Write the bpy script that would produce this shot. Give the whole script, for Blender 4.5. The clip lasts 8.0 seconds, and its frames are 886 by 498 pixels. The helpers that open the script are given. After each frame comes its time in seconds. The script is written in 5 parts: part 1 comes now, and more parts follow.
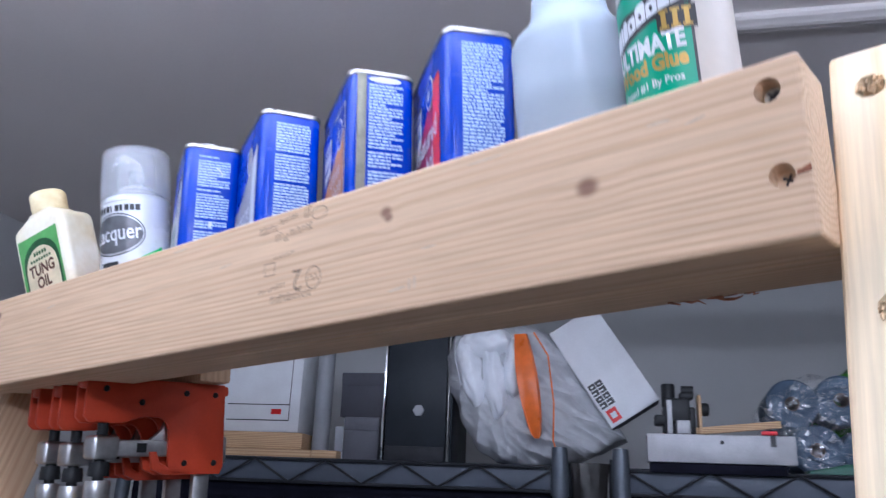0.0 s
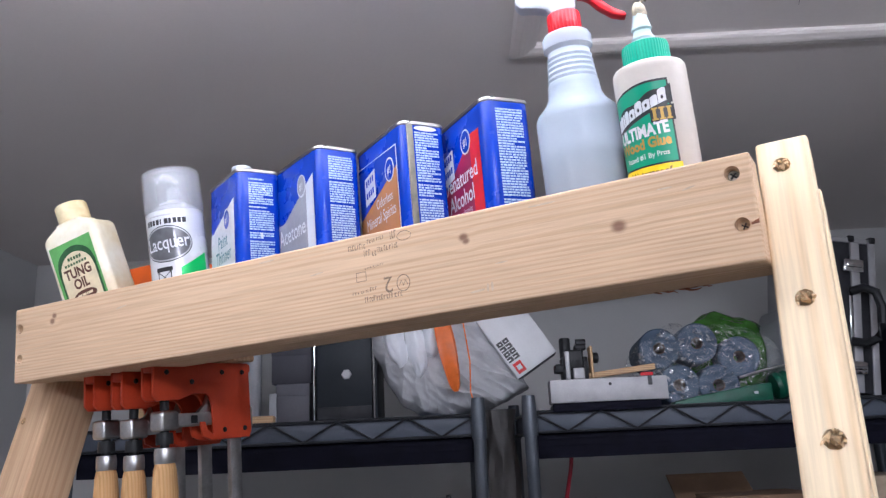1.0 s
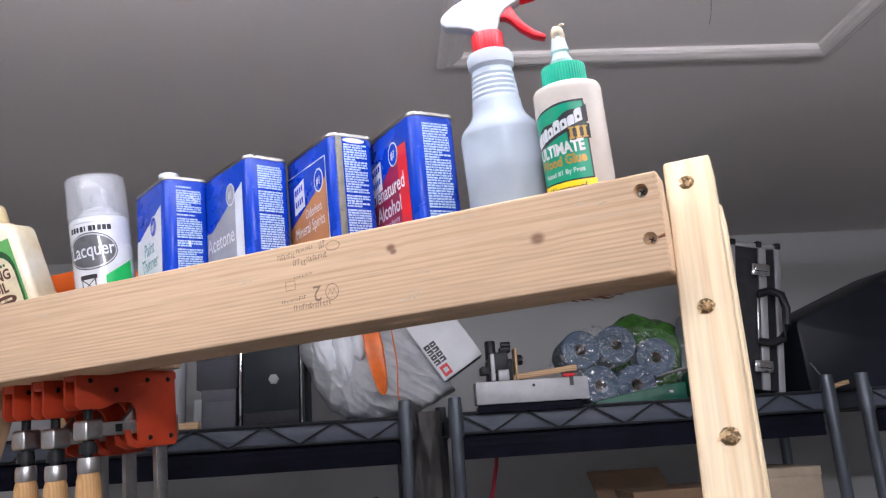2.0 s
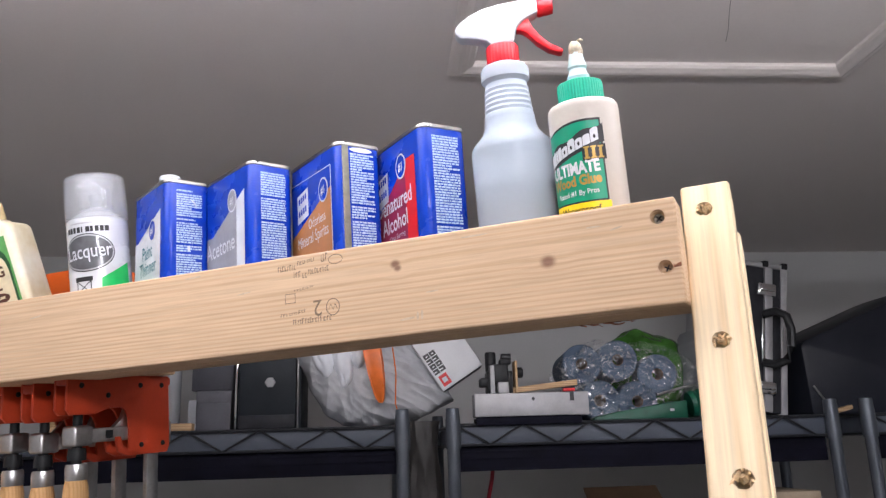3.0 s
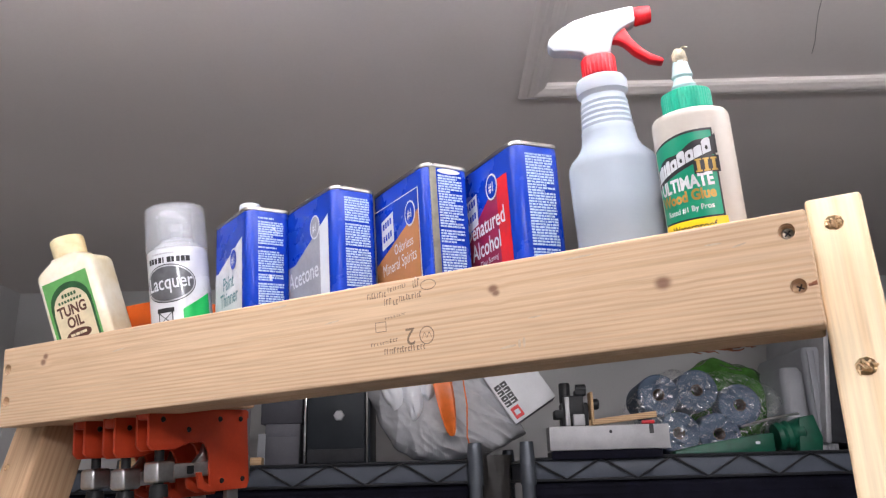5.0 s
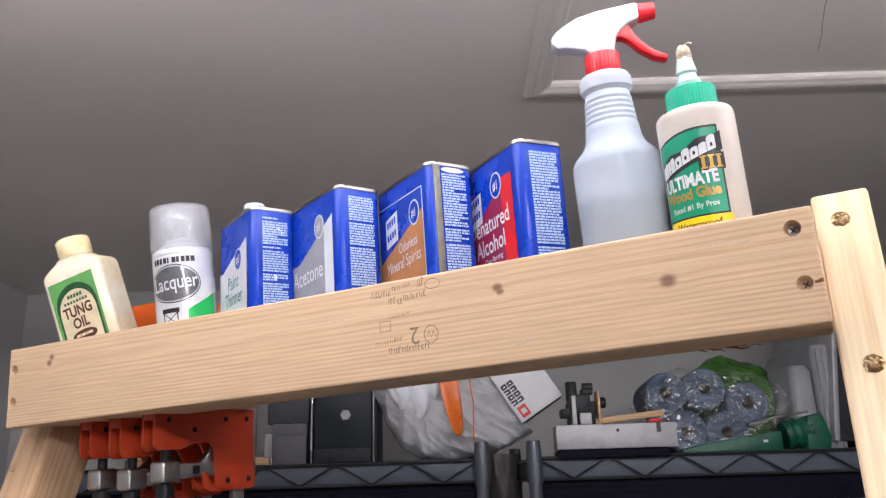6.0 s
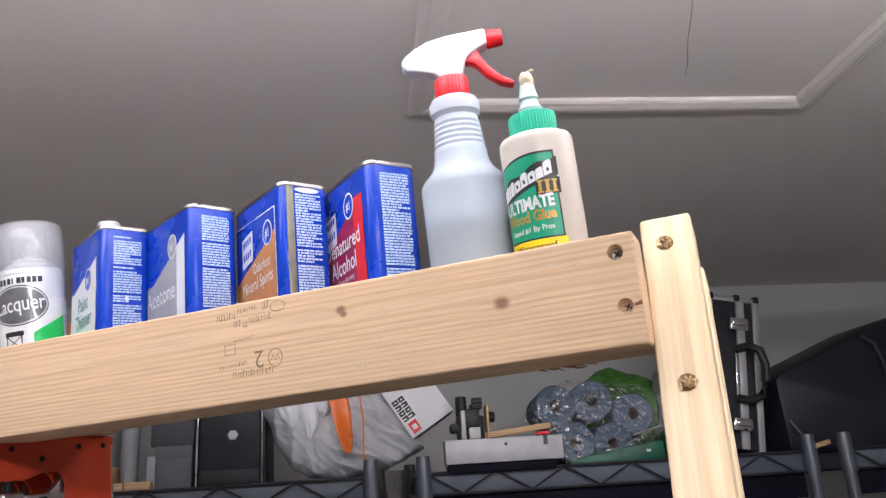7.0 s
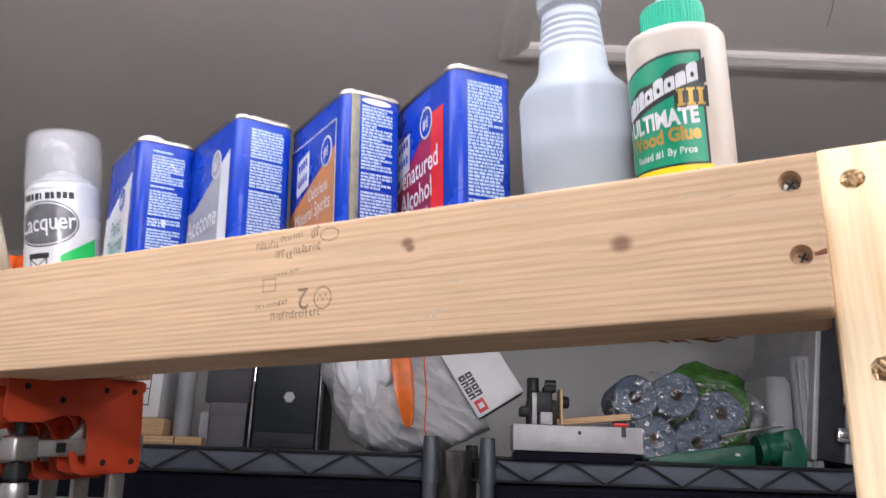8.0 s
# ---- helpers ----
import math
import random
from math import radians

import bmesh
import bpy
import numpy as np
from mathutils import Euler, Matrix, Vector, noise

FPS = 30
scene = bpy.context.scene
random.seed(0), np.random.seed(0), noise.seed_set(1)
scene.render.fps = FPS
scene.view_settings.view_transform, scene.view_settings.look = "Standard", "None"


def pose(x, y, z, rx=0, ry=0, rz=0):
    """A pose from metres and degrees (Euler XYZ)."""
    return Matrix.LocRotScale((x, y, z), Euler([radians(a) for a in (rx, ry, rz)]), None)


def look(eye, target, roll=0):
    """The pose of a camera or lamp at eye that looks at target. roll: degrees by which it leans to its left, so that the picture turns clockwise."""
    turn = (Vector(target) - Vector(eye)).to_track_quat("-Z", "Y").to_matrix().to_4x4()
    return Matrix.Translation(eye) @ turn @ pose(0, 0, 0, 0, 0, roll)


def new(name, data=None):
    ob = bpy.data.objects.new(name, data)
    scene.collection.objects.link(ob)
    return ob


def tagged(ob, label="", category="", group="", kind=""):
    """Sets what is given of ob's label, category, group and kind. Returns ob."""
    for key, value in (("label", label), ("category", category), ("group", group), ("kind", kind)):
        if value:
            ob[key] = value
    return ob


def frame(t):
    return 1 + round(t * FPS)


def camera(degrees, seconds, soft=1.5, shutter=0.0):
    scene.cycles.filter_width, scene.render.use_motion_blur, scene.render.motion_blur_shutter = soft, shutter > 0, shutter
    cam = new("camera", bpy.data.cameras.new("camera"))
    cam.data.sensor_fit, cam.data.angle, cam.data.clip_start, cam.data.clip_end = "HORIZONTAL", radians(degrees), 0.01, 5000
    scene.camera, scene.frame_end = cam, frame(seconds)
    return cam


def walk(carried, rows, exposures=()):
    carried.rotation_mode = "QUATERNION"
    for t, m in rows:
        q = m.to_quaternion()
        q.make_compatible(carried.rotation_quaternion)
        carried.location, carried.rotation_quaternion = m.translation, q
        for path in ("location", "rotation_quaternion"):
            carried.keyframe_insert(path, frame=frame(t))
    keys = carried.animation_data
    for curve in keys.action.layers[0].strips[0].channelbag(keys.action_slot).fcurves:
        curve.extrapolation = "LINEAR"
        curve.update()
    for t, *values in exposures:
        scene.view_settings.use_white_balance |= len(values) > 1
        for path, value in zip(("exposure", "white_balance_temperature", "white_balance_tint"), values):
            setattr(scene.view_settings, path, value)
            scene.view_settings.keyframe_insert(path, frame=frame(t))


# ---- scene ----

cam = camera(59.5, 8.0, soft=1.25, shutter=0.3)
CART = Matrix.Translation((0, 0, 1.9)) @ Matrix.Rotation(radians(3.544), 4, Vector((0.98345, -0.18117, 0))) @ Matrix.Translation((0, 0, -1.9))
ROOM = Matrix.Rotation(radians(28.7), 4, "Z")
CEIL = 2.4
WALL_B = 2.15
PATH = [
    (0, (0.069, -0.315, 1.738), (-1.156, 1.176, 2.263), -0.5),
    (0.5, (0.069, -0.523, 1.741), (-0.925, 1.144, 2.222), -3.7),
    (1, (0.053, -0.575, 1.737), (-0.868, 1.153, 2.144), -4.9),
    (1.5, (0.069, -0.591, 1.747), (-0.742, 1.194, 2.139), -5.8),
    (1.7, (0.073, -0.598, 1.739), (-0.688, 1.208, 2.137), -6.4),
    (2.8, (0.035, -0.59, 1.748), (-0.733, 1.216, 2.132), -4.2),
    (3, (0.056, -0.581, 1.757), (-0.703, 1.226, 2.158), -3.7),
    (3.5, (0.057, -0.552, 1.752), (-0.66, 1.262, 2.194), -4.0),
    (4, (0.048, -0.542, 1.75), (-0.664, 1.269, 2.211), -4.4),
    (4.5, (0.019, -0.562, 1.757), (-0.776, 1.208, 2.24), -4.0),
    (4.7, (0.007, -0.563, 1.761), (-0.845, 1.18, 2.25), -3.6),
    (6, (0.008, -0.56, 1.761), (-0.877, 1.166, 2.248), -4.0),
    (6.5, (0.027, -0.558, 1.77), (-0.8, 1.194, 2.267), -4.7),
    (7, (0.061, -0.537, 1.764), (-0.622, 1.274, 2.264), -5.6),
    (7.5, (-0.004, -0.514, 1.771), (-0.762, 1.262, 2.259), -2.5),
    (8, (-0.005, -0.41, 1.763), (-0.869, 1.333, 2.228), -0.2),
]
walk(cam, [(t, CART @ look(eye, target, roll)) for t, eye, target, roll in PATH],
     [(0.0, -0.02, 5150, 10), (0.5, 0.0, 5450, 10), (1.0, 0.04, 5700, 10), (1.5, 0.06, 5850, 10), (3.0, 0.06, 6250, 10), (4.5, 0.05, 6350, 10), (6.0, 0.05, 6350, 10), (8.0, 0.08, 6350, 10)])

# ---- world and lamps ----
world = bpy.data.worlds.new("world")
scene.world = world
world.use_nodes = True
wn = world.node_tree
sky = wn.nodes.new("ShaderNodeTexSky")
sky.sky_type, sky.sun_disc = "NISHITA", False
sky.sun_elevation, sky.sun_rotation = radians(40), radians(120)
wn.links.new(sky.outputs[0], wn.nodes["Background"].inputs[0])
wn.nodes["Background"].inputs[1].default_value = 0.05


LAMPS = [(-0.02, -0.03, 1.13, 21.0), (0.15, -1.55, 0.62, 81.0)]   # a, b, half length, strength of the two added, unseen twin tube lights

# ---- mesh helpers ----
def thing(name, m, label, category, group="", kind=""):
    ob = new(name)
    ob.empty_display_size = 0.05
    ob.matrix_world = m
    return tagged(ob, label, category, group, kind)


def mesh_of(bm, name, smooth=False):
    me = bpy.data.meshes.new(name)
    bmesh.ops.recalc_face_normals(bm, faces=bm.faces)
    if smooth:
        for f in bm.faces:
            f.smooth = True
        for e in bm.edges:
            if len(e.link_faces) == 2 and e.calc_face_angle() > 0.6:
                e.smooth = False
    bm.to_mesh(me)
    bm.free()
    return me


def part(name, bm, material, parent, label="", smooth=True):
    ob = new(name, mesh_of(bm, name, smooth) if isinstance(bm, bmesh.types.BMesh) else bm)
    ob.data.materials.append(material)
    ob.parent = parent
    return tagged(ob, label)


def single(name, bm, material, m, label, category, group="", kind="", smooth=True):
    ob = new(name, mesh_of(bm, name, smooth))
    ob.data.materials.append(material)
    ob.matrix_world = m
    return tagged(ob, label, category, group, kind)


def box(lo, hi, bevel=0.0, seg=2, bm=None, m=None):
    out = bm or bmesh.new()
    b = bmesh.new()
    bmesh.ops.create_cube(b, size=1)
    for v in b.verts:
        v.co = Vector([lo[i] + (v.co[i] + 0.5) * (hi[i] - lo[i]) for i in range(3)])
    if bevel:
        bmesh.ops.bevel(b, geom=b.edges[:], offset=bevel, segments=seg, profile=0.5, affect="EDGES")
    return merge(out, b, m)


def merge(out, b, m=None):
    if m:
        b.transform(m)
    me = bpy.data.meshes.new("tmp")
    b.to_mesh(me)
    b.free()
    out.from_mesh(me)
    bpy.data.meshes.remove(me)
    return out


def lathe(profile, n=48, bm=None, m=None):
    """Turns (radius, height) pairs round z."""
    out, b = bm or bmesh.new(), bmesh.new()
    rings = []
    for r, z in profile:
        if r < 1e-6:
            rings.append([b.verts.new((0, 0, z))])
        else:
            rings.append([b.verts.new((r * math.cos(2 * math.pi * i / n), r * math.sin(2 * math.pi * i / n), z)) for i in range(n)])
    for p, q in zip(rings, rings[1:]):
        for i in range(n):
            j = (i + 1) % n
            if len(p) == 1 and len(q) == 1:
                continue
            if len(p) == 1:
                b.faces.new((p[0], q[j], q[i]))
            elif len(q) == 1:
                b.faces.new((p[i], p[j], q[0]))
            else:
                b.faces.new((p[i], p[j], q[j], q[i]))
    return merge(out, b, m)


def loft(loops, bm=None, m=None, caps=True):
    """Joins closed loops of equal length."""
    out, b = bm or bmesh.new(), bmesh.new()
    rows = [[b.verts.new(p) for p in loop] for loop in loops]
    n = len(rows[0])
    for p, q in zip(rows, rows[1:]):
        for i in range(n):
            b.faces.new((p[i], p[(i + 1) % n], q[(i + 1) % n], q[i]))
    if caps:
        b.faces.new(rows[0][::-1])
        b.faces.new(rows[-1])
    return merge(out, b, m)


def round_rect(w, d, r, z, n=6, cx=0.0, cy=0.0):
    pts = []
    for sx, sy, a0 in ((1, 1, 0), (-1, 1, 90), (-1, -1, 180), (1, -1, 270)):
        for k in range(n + 1):
            a = radians(a0 + 90 * k / n)
            pts.append((cx + sx * (w / 2 - r) + r * math.cos(a), cy + sy * (d / 2 - r) + r * math.sin(a), z))
    return pts


def prism(outline, depth, bevel=0.0, bm=None, m=None):
    """An outline in x, z, made depth thick along y (from 0)."""
    out, b = bm or bmesh.new(), bmesh.new()
    f = b.faces.new([b.verts.new((x, 0, z)) for x, z in outline])
    ext = bmesh.ops.extrude_face_region(b, geom=[f])
    for g in ext["geom"]:
        if isinstance(g, bmesh.types.BMVert):
            g.co.y += depth
    bmesh.ops.recalc_face_normals(b, faces=b.faces)
    if bevel:
        bmesh.ops.bevel(b, geom=b.edges[:], offset=bevel, segments=2, profile=0.5, affect="EDGES")
    return merge(out, b, m)


def tube(points, radius, n=8, bm=None, m=None, taper=None):
    pts = [Vector(p) for p in points]
    loops = []
    for i, p in enumerate(pts):
        d = (pts[min(i + 1, len(pts) - 1)] - pts[max(i - 1, 0)]).normalized()
        side = d.cross(Vector((0, 0, 1)) if abs(d.z) < 0.9 else Vector((1, 0, 0))).normalized()
        up = side.cross(d)
        r = radius * (taper[i] if taper else 1)
        loops.append([p + r * (math.cos(2 * math.pi * k / n) * side + math.sin(2 * math.pi * k / n) * up) for k in range(n)])
    return loft(loops, bm, m)


def strip(u0, u1, low, high, put, n=24, bm=None):
    """A thin label patch between two curves over u, laid by put(u, v)."""
    b = bm or bmesh.new()
    cols = []
    for i in range(n + 1):
        u = u0 + (u1 - u0) * i / n
        cols.append((b.verts.new(put(u, low(u))), b.verts.new(put(u, high(u)))))
    for (a, c), (d, e) in zip(cols, cols[1:]):
        if (a.co - c.co).length > 1e-7 or (d.co - e.co).length > 1e-7:
            b.faces.new((a, d, e, c))
    return b


def ellipse(cu, cv, ru, rv, put, n=32, bm=None):
    s = lambda u: rv * math.sqrt(max(0.0, 1 - ((u - cu) / ru) ** 2))
    b = bm or bmesh.new()
    us = [cu - ru * math.cos(math.pi * i / n) for i in range(n + 1)]
    cols = [(b.verts.new(put(u, cv - s(u) - 1e-6)), b.verts.new(put(u, cv + s(u) + 1e-6))) for u in us]
    for (a, c), (d, e) in zip(cols, cols[1:]):
        b.faces.new((a, d, e, c))
    return b


def rect(u0, u1, v0, v1, put, n=8, bm=None):
    return strip(u0, u1, lambda u: v0, lambda u: v1, put, n, bm)


def lettering(text, size, put, cu, cv, align="CENTER", shear=0.0, squeeze=1.0, turn=0.0, bold=0.0):
    """The words as a thin mesh laid on a surface by put(u, v)."""
    cu_data = bpy.data.curves.new("lettering", "FONT")
    cu_data.body, cu_data.size, cu_data.align_x, cu_data.shear, cu_data.offset = text, size, align, shear, bold
    cu_data.resolution_u = 3
    ob = bpy.data.objects.new("lettering", cu_data)
    scene.collection.objects.link(ob)
    me = bpy.data.meshes.new_from_object(ob.evaluated_get(bpy.context.evaluated_depsgraph_get()))
    bpy.data.objects.remove(ob)
    bpy.data.curves.remove(cu_data)
    c, s = math.cos(radians(turn)), math.sin(radians(turn))
    for v in me.vertices:
        x, y = v.co.x * squeeze, v.co.y
        v.co = put(cu + c * x - s * y, cv + s * x + c * y)
    me.materials.clear()
    return me


def on_cyl(radius, lift=0.0004, facing=-90.0):
    """u metres round a cylinder from its facing side, v metres up."""
    return lambda u, v: Vector(((radius + lift) * math.cos(radians(facing) + u / radius), (radius + lift) * math.sin(radians(facing) + u / radius), v))


def on_front(y, lift=0.0004):
    return lambda u, v: Vector((u, y - lift, v))


def on_right(x, lift=0.0004):
    return lambda u, v: Vector((x + lift, u, v))


def print_lines(u0, u1, v0, v1, pitch, put, seed, bm=None, fill=0.7):
    """Small print that cannot be read, as rows of little bars."""
    rng, b = random.Random(seed), bm or bmesh.new()
    v = v1
    while v - pitch > v0:
        if rng.random() < 0.06:
            v -= pitch * 0.7
        u, end = u0, u1 - (rng.random() * 0.5 * (u1 - u0) if rng.random() < 0.16 else 0)
        while u < end - 0.0006:
            w = min(end - u, rng.uniform(0.0012, 0.0052))
            a = [b.verts.new(put(x, y)) for x, y in ((u, v - pitch * fill), (u + w, v - pitch * fill), (u + w, v), (u, v))]
            b.faces.new(a)
            u += w + rng.uniform(0.0004, 0.0008)
        v -= pitch
    return b


def bake_cut(ob, cutters):
    """Cuts the holes out of a mesh for good."""
    cut = new("cutter", mesh_of(cutters, "cutter"))
    cut.matrix_world = ob.matrix_world
    mod = ob.modifiers.new("cut", "BOOLEAN")
    mod.operation, mod.object, mod.solver = "DIFFERENCE", cut, "EXACT"
    bpy.context.view_layer.update()
    me = bpy.data.meshes.new_from_object(ob.evaluated_get(bpy.context.evaluated_depsgraph_get()))
    ob.modifiers.clear()
    for f in me.polygons:
        f.use_smooth = False
    ob.data = me
    bpy.data.objects.remove(cut)


# ---- materials ----
def material(name, color, rough=0.5, metal=0.0, vary=0.12, scale=20.0, bump=0.1, fine=220.0, dirt=None, stretch=(1, 1, 1), coat=0.0, trans=0.0, ior=1.45, sss=0.0, alpha=1.0, spec=0.5):
    m = bpy.data.materials.new(name)
    m.use_nodes = True
    nt = m.node_tree
    N, L = nt.nodes, nt.links
    p = N["Principled BSDF"]
    tc = N.new("ShaderNodeTexCoord")
    mp = N.new("ShaderNodeMapping")
    mp.inputs["Scale"].default_value = stretch
    L.new(tc.outputs["Object"], mp.inputs["Vector"])
    big, small = N.new("ShaderNodeTexNoise"), N.new("ShaderNodeTexNoise")
    big.inputs["Scale"].default_value, small.inputs["Scale"].default_value = scale, fine
    big.inputs["Detail"].default_value, small.inputs["Detail"].default_value = 5, 3
    L.new(mp.outputs[0], big.inputs["Vector"])
    L.new(mp.outputs[0], small.inputs["Vector"])
    mix = N.new("ShaderNodeMix")
    mix.data_type = "RGBA"
    dark = dirt or tuple(c * (1 - 2.2 * vary) for c in color)
    mix.inputs["A"].default_value, mix.inputs["B"].default_value = (*dark, 1), (*color, 1)
    ramp = N.new("ShaderNodeValToRGB")
    ramp.color_ramp.elements[0].position, ramp.color_ramp.elements[1].position = 0.3, 0.62
    L.new(big.outputs["Fac"], ramp.inputs[0])
    L.new(ramp.outputs[0], mix.inputs["Factor"])
    hsv = N.new("ShaderNodeHueSaturation")
    mr = N.new("ShaderNodeMapRange")
    mr.inputs[3].default_value, mr.inputs[4].default_value = 1 - vary, 1 + vary
    L.new(small.outputs["Fac"], mr.inputs[0])
    L.new(mr.outputs[0], hsv.inputs["Value"])
    L.new(mix.outputs["Result"], hsv.inputs["Color"])
    L.new(hsv.outputs[0], p.inputs["Base Color"])
    rr = N.new("ShaderNodeMapRange")
    rr.inputs[3].default_value, rr.inputs[4].default_value = max(0.02, rough - 0.1), min(1, rough + 0.12)
    L.new(big.outputs["Fac"], rr.inputs[0])
    L.new(rr.outputs[0], p.inputs["Roughness"])
    p.inputs["Metallic"].default_value = metal
    p.inputs["Coat Weight"].default_value = coat
    p.inputs["Transmission Weight"].default_value = trans
    p.inputs["IOR"].default_value = ior
    p.inputs["Alpha"].default_value = alpha
    p.inputs["Specular IOR Level"].default_value = spec
    if sss:
        p.inputs["Subsurface Weight"].default_value = sss
        p.inputs["Subsurface Radius"].default_value = (0.01, 0.009, 0.008)
    if bump:
        bp = N.new("ShaderNodeBump")
        bp.inputs["Strength"].default_value, bp.inputs["Distance"].default_value = bump, 0.001
        L.new(small.outputs["Fac"], bp.inputs["Height"])
        L.new(bp.outputs[0], p.inputs["Normal"])
    return m


def wood(name, light, dark, knots=(), axis="X", rings=34.0, seed=0.0, bump=0.25, knot_color=(0.16, 0.06, 0.025), pith=(0, 0.03, 0)):
    """Sawn pine: growth rings drawn out along one axis, fine fibre, and knots at given places (x, y, z, radius) of the board."""
    m = bpy.data.materials.new(name)
    m.use_nodes = True
    nt = m.node_tree
    N, L = nt.nodes, nt.links
    p = N["Principled BSDF"]
    p.inputs["Roughness"].default_value = 0.62
    p.inputs["Specular IOR Level"].default_value = 0.3
    tc = N.new("ShaderNodeTexCoord")
    along = {"X": (0.032, 1, 1), "Z": (1, 1, 0.032)}[axis]
    mp = N.new("ShaderNodeMapping")
    mp.inputs["Scale"].default_value, mp.inputs["Location"].default_value = along, (seed, seed * 0.37, seed * 0.11)
    L.new(tc.outputs["Object"], mp.inputs["Vector"])
    warp = N.new("ShaderNodeTexNoise")
    warp.inputs["Scale"].default_value, warp.inputs["Detail"].default_value = 14, 2
    L.new(mp.outputs[0], warp.inputs["Vector"])
    sep = N.new("ShaderNodeVectorMath")
    sep.operation = "MULTIPLY_ADD"
    L.new(warp.outputs["Color"], sep.inputs[0])
    sep.inputs[1].default_value = (0.05, 0.05, 0.05)
    L.new(mp.outputs[0], sep.inputs[2])
    field = sep.outputs[0]
    # the grain bends round each knot
    knot_sum = None
    for x, y, z, r in knots:
        d = N.new("ShaderNodeVectorMath")
        d.operation = "SUBTRACT"
        L.new(tc.outputs["Object"], d.inputs[0])
        d.inputs[1].default_value = (x, y, z)
        sc = N.new("ShaderNodeVectorMath")
        sc.operation = "MULTIPLY"
        sc.inputs[1].default_value = (0.8, 0.3, 1.0) if axis == "X" else (1.0, 0.3, 0.8)
        L.new(d.outputs[0], sc.inputs[0])
        ln = N.new("ShaderNodeVectorMath")
        ln.operation = "LENGTH"
        L.new(sc.outputs[0], ln.inputs[0])
        fall = N.new("ShaderNodeMapRange")
        fall.interpolation_type = "SMOOTHERSTEP"
        fall.inputs[1].default_value, fall.inputs[2].default_value, fall.inputs[3].default_value, fall.inputs[4].default_value = r * 0.2, r * 1.2, 1, 0
        L.new(ln.outputs["Value"], fall.inputs[0])
        wide = N.new("ShaderNodeMapRange")
        wide.interpolation_type = "SMOOTHERSTEP"
        wide.inputs[1].default_value, wide.inputs[2].default_value, wide.inputs[3].default_value, wide.inputs[4].default_value = r, r * 4.0, 0.0011, 0
        L.new(ln.outputs["Value"], wide.inputs[0])
        add = N.new("ShaderNodeVectorMath")
        add.operation = "ADD"
        L.new(field, add.inputs[0])
        L.new(wide.outputs[0], add.inputs[1])
        field = add.outputs[0]
        if knot_sum is None:
            knot_sum = fall.outputs[0]
        else:
            mx = N.new("ShaderNodeMath")
            mx.operation = "MAXIMUM"
            L.new(knot_sum, mx.inputs[0])
            L.new(fall.outputs[0], mx.inputs[1])
            knot_sum = mx.outputs[0]
    # growth rings about a pith line inside the board
    off = N.new("ShaderNodeVectorMath")
    off.operation = "SUBTRACT"
    L.new(tc.outputs["Object"], off.inputs[0])
    off.inputs[1].default_value = pith
    flat = N.new("ShaderNodeVectorMath")
    flat.operation = "MULTIPLY"
    flat.inputs[1].default_value = (0.006, 1, 1) if axis == "X" else (1, 1, 0.006)
    L.new(off.outputs[0], flat.inputs[0])
    bend = N.new("ShaderNodeVectorMath")
    bend.operation = "MULTIPLY_ADD"
    L.new(warp.outputs["Color"], bend.inputs[0])
    bend.inputs[1].default_value = (0.016, 0.016, 0.016)
    L.new(flat.outputs[0], bend.inputs[2])
    shift = N.new("ShaderNodeVectorMath")
    shift.operation = "SUBTRACT"
    L.new(field, shift.inputs[0])
    L.new(sep.outputs[0], shift.inputs[1])
    bent = N.new("ShaderNodeVectorMath")
    bent.operation = "ADD"
    L.new(bend.outputs[0], bent.inputs[0])
    L.new(shift.outputs[0], bent.inputs[1])
    radius = N.new("ShaderNodeVectorMath")
    radius.operation = "LENGTH"
    L.new(bent.outputs[0], radius.inputs[0])
    line = N.new("ShaderNodeCombineXYZ")
    L.new(radius.outputs["Value"], line.inputs[0])
    wave = N.new("ShaderNodeTexWave")
    wave.wave_type, wave.bands_direction = "BANDS", "X"
    wave.inputs["Scale"].default_value, wave.inputs["Distortion"].default_value = rings, 0.0
    L.new(line.outputs[0], wave.inputs["Vector"])
    fib = N.new("ShaderNodeTexNoise")
    fib.inputs["Scale"].default_value, fib.inputs["Detail"].default_value = 420, 4
    L.new(mp.outputs[0], fib.inputs["Vector"])
    blot = N.new("ShaderNodeTexNoise")
    blot.inputs["Scale"].default_value, blot.inputs["Detail"].default_value = 11, 4
    L.new(tc.outputs["Object"], blot.inputs["Vector"])
    ramp = N.new("ShaderNodeValToRGB")
    ramp.color_ramp.elements[0].position, ramp.color_ramp.elements[1].position = 0.35, 1.0
    ramp.color_ramp.elements[0].color, ramp.color_ramp.elements[1].color = (*light, 1), (*dark, 1)
    L.new(wave.outputs["Fac"], ramp.inputs[0])
    soft = N.new("ShaderNodeMix")
    soft.data_type = "RGBA"
    soft.inputs["B"].default_value = (*[0.62 * a + 0.38 * b for a, b in zip(light, dark)], 1)
    bl = N.new("ShaderNodeMapRange")
    bl.inputs[1].default_value, bl.inputs[2].default_value, bl.inputs[3].default_value, bl.inputs[4].default_value = 0.35, 0.65, 0.05, 0.6
    L.new(blot.outputs["Fac"], bl.inputs[0])
    L.new(bl.outputs[0], soft.inputs["Factor"])
    L.new(ramp.outputs[0], soft.inputs["A"])
    hsv = N.new("ShaderNodeHueSaturation")
    mr = N.new("ShaderNodeMapRange")
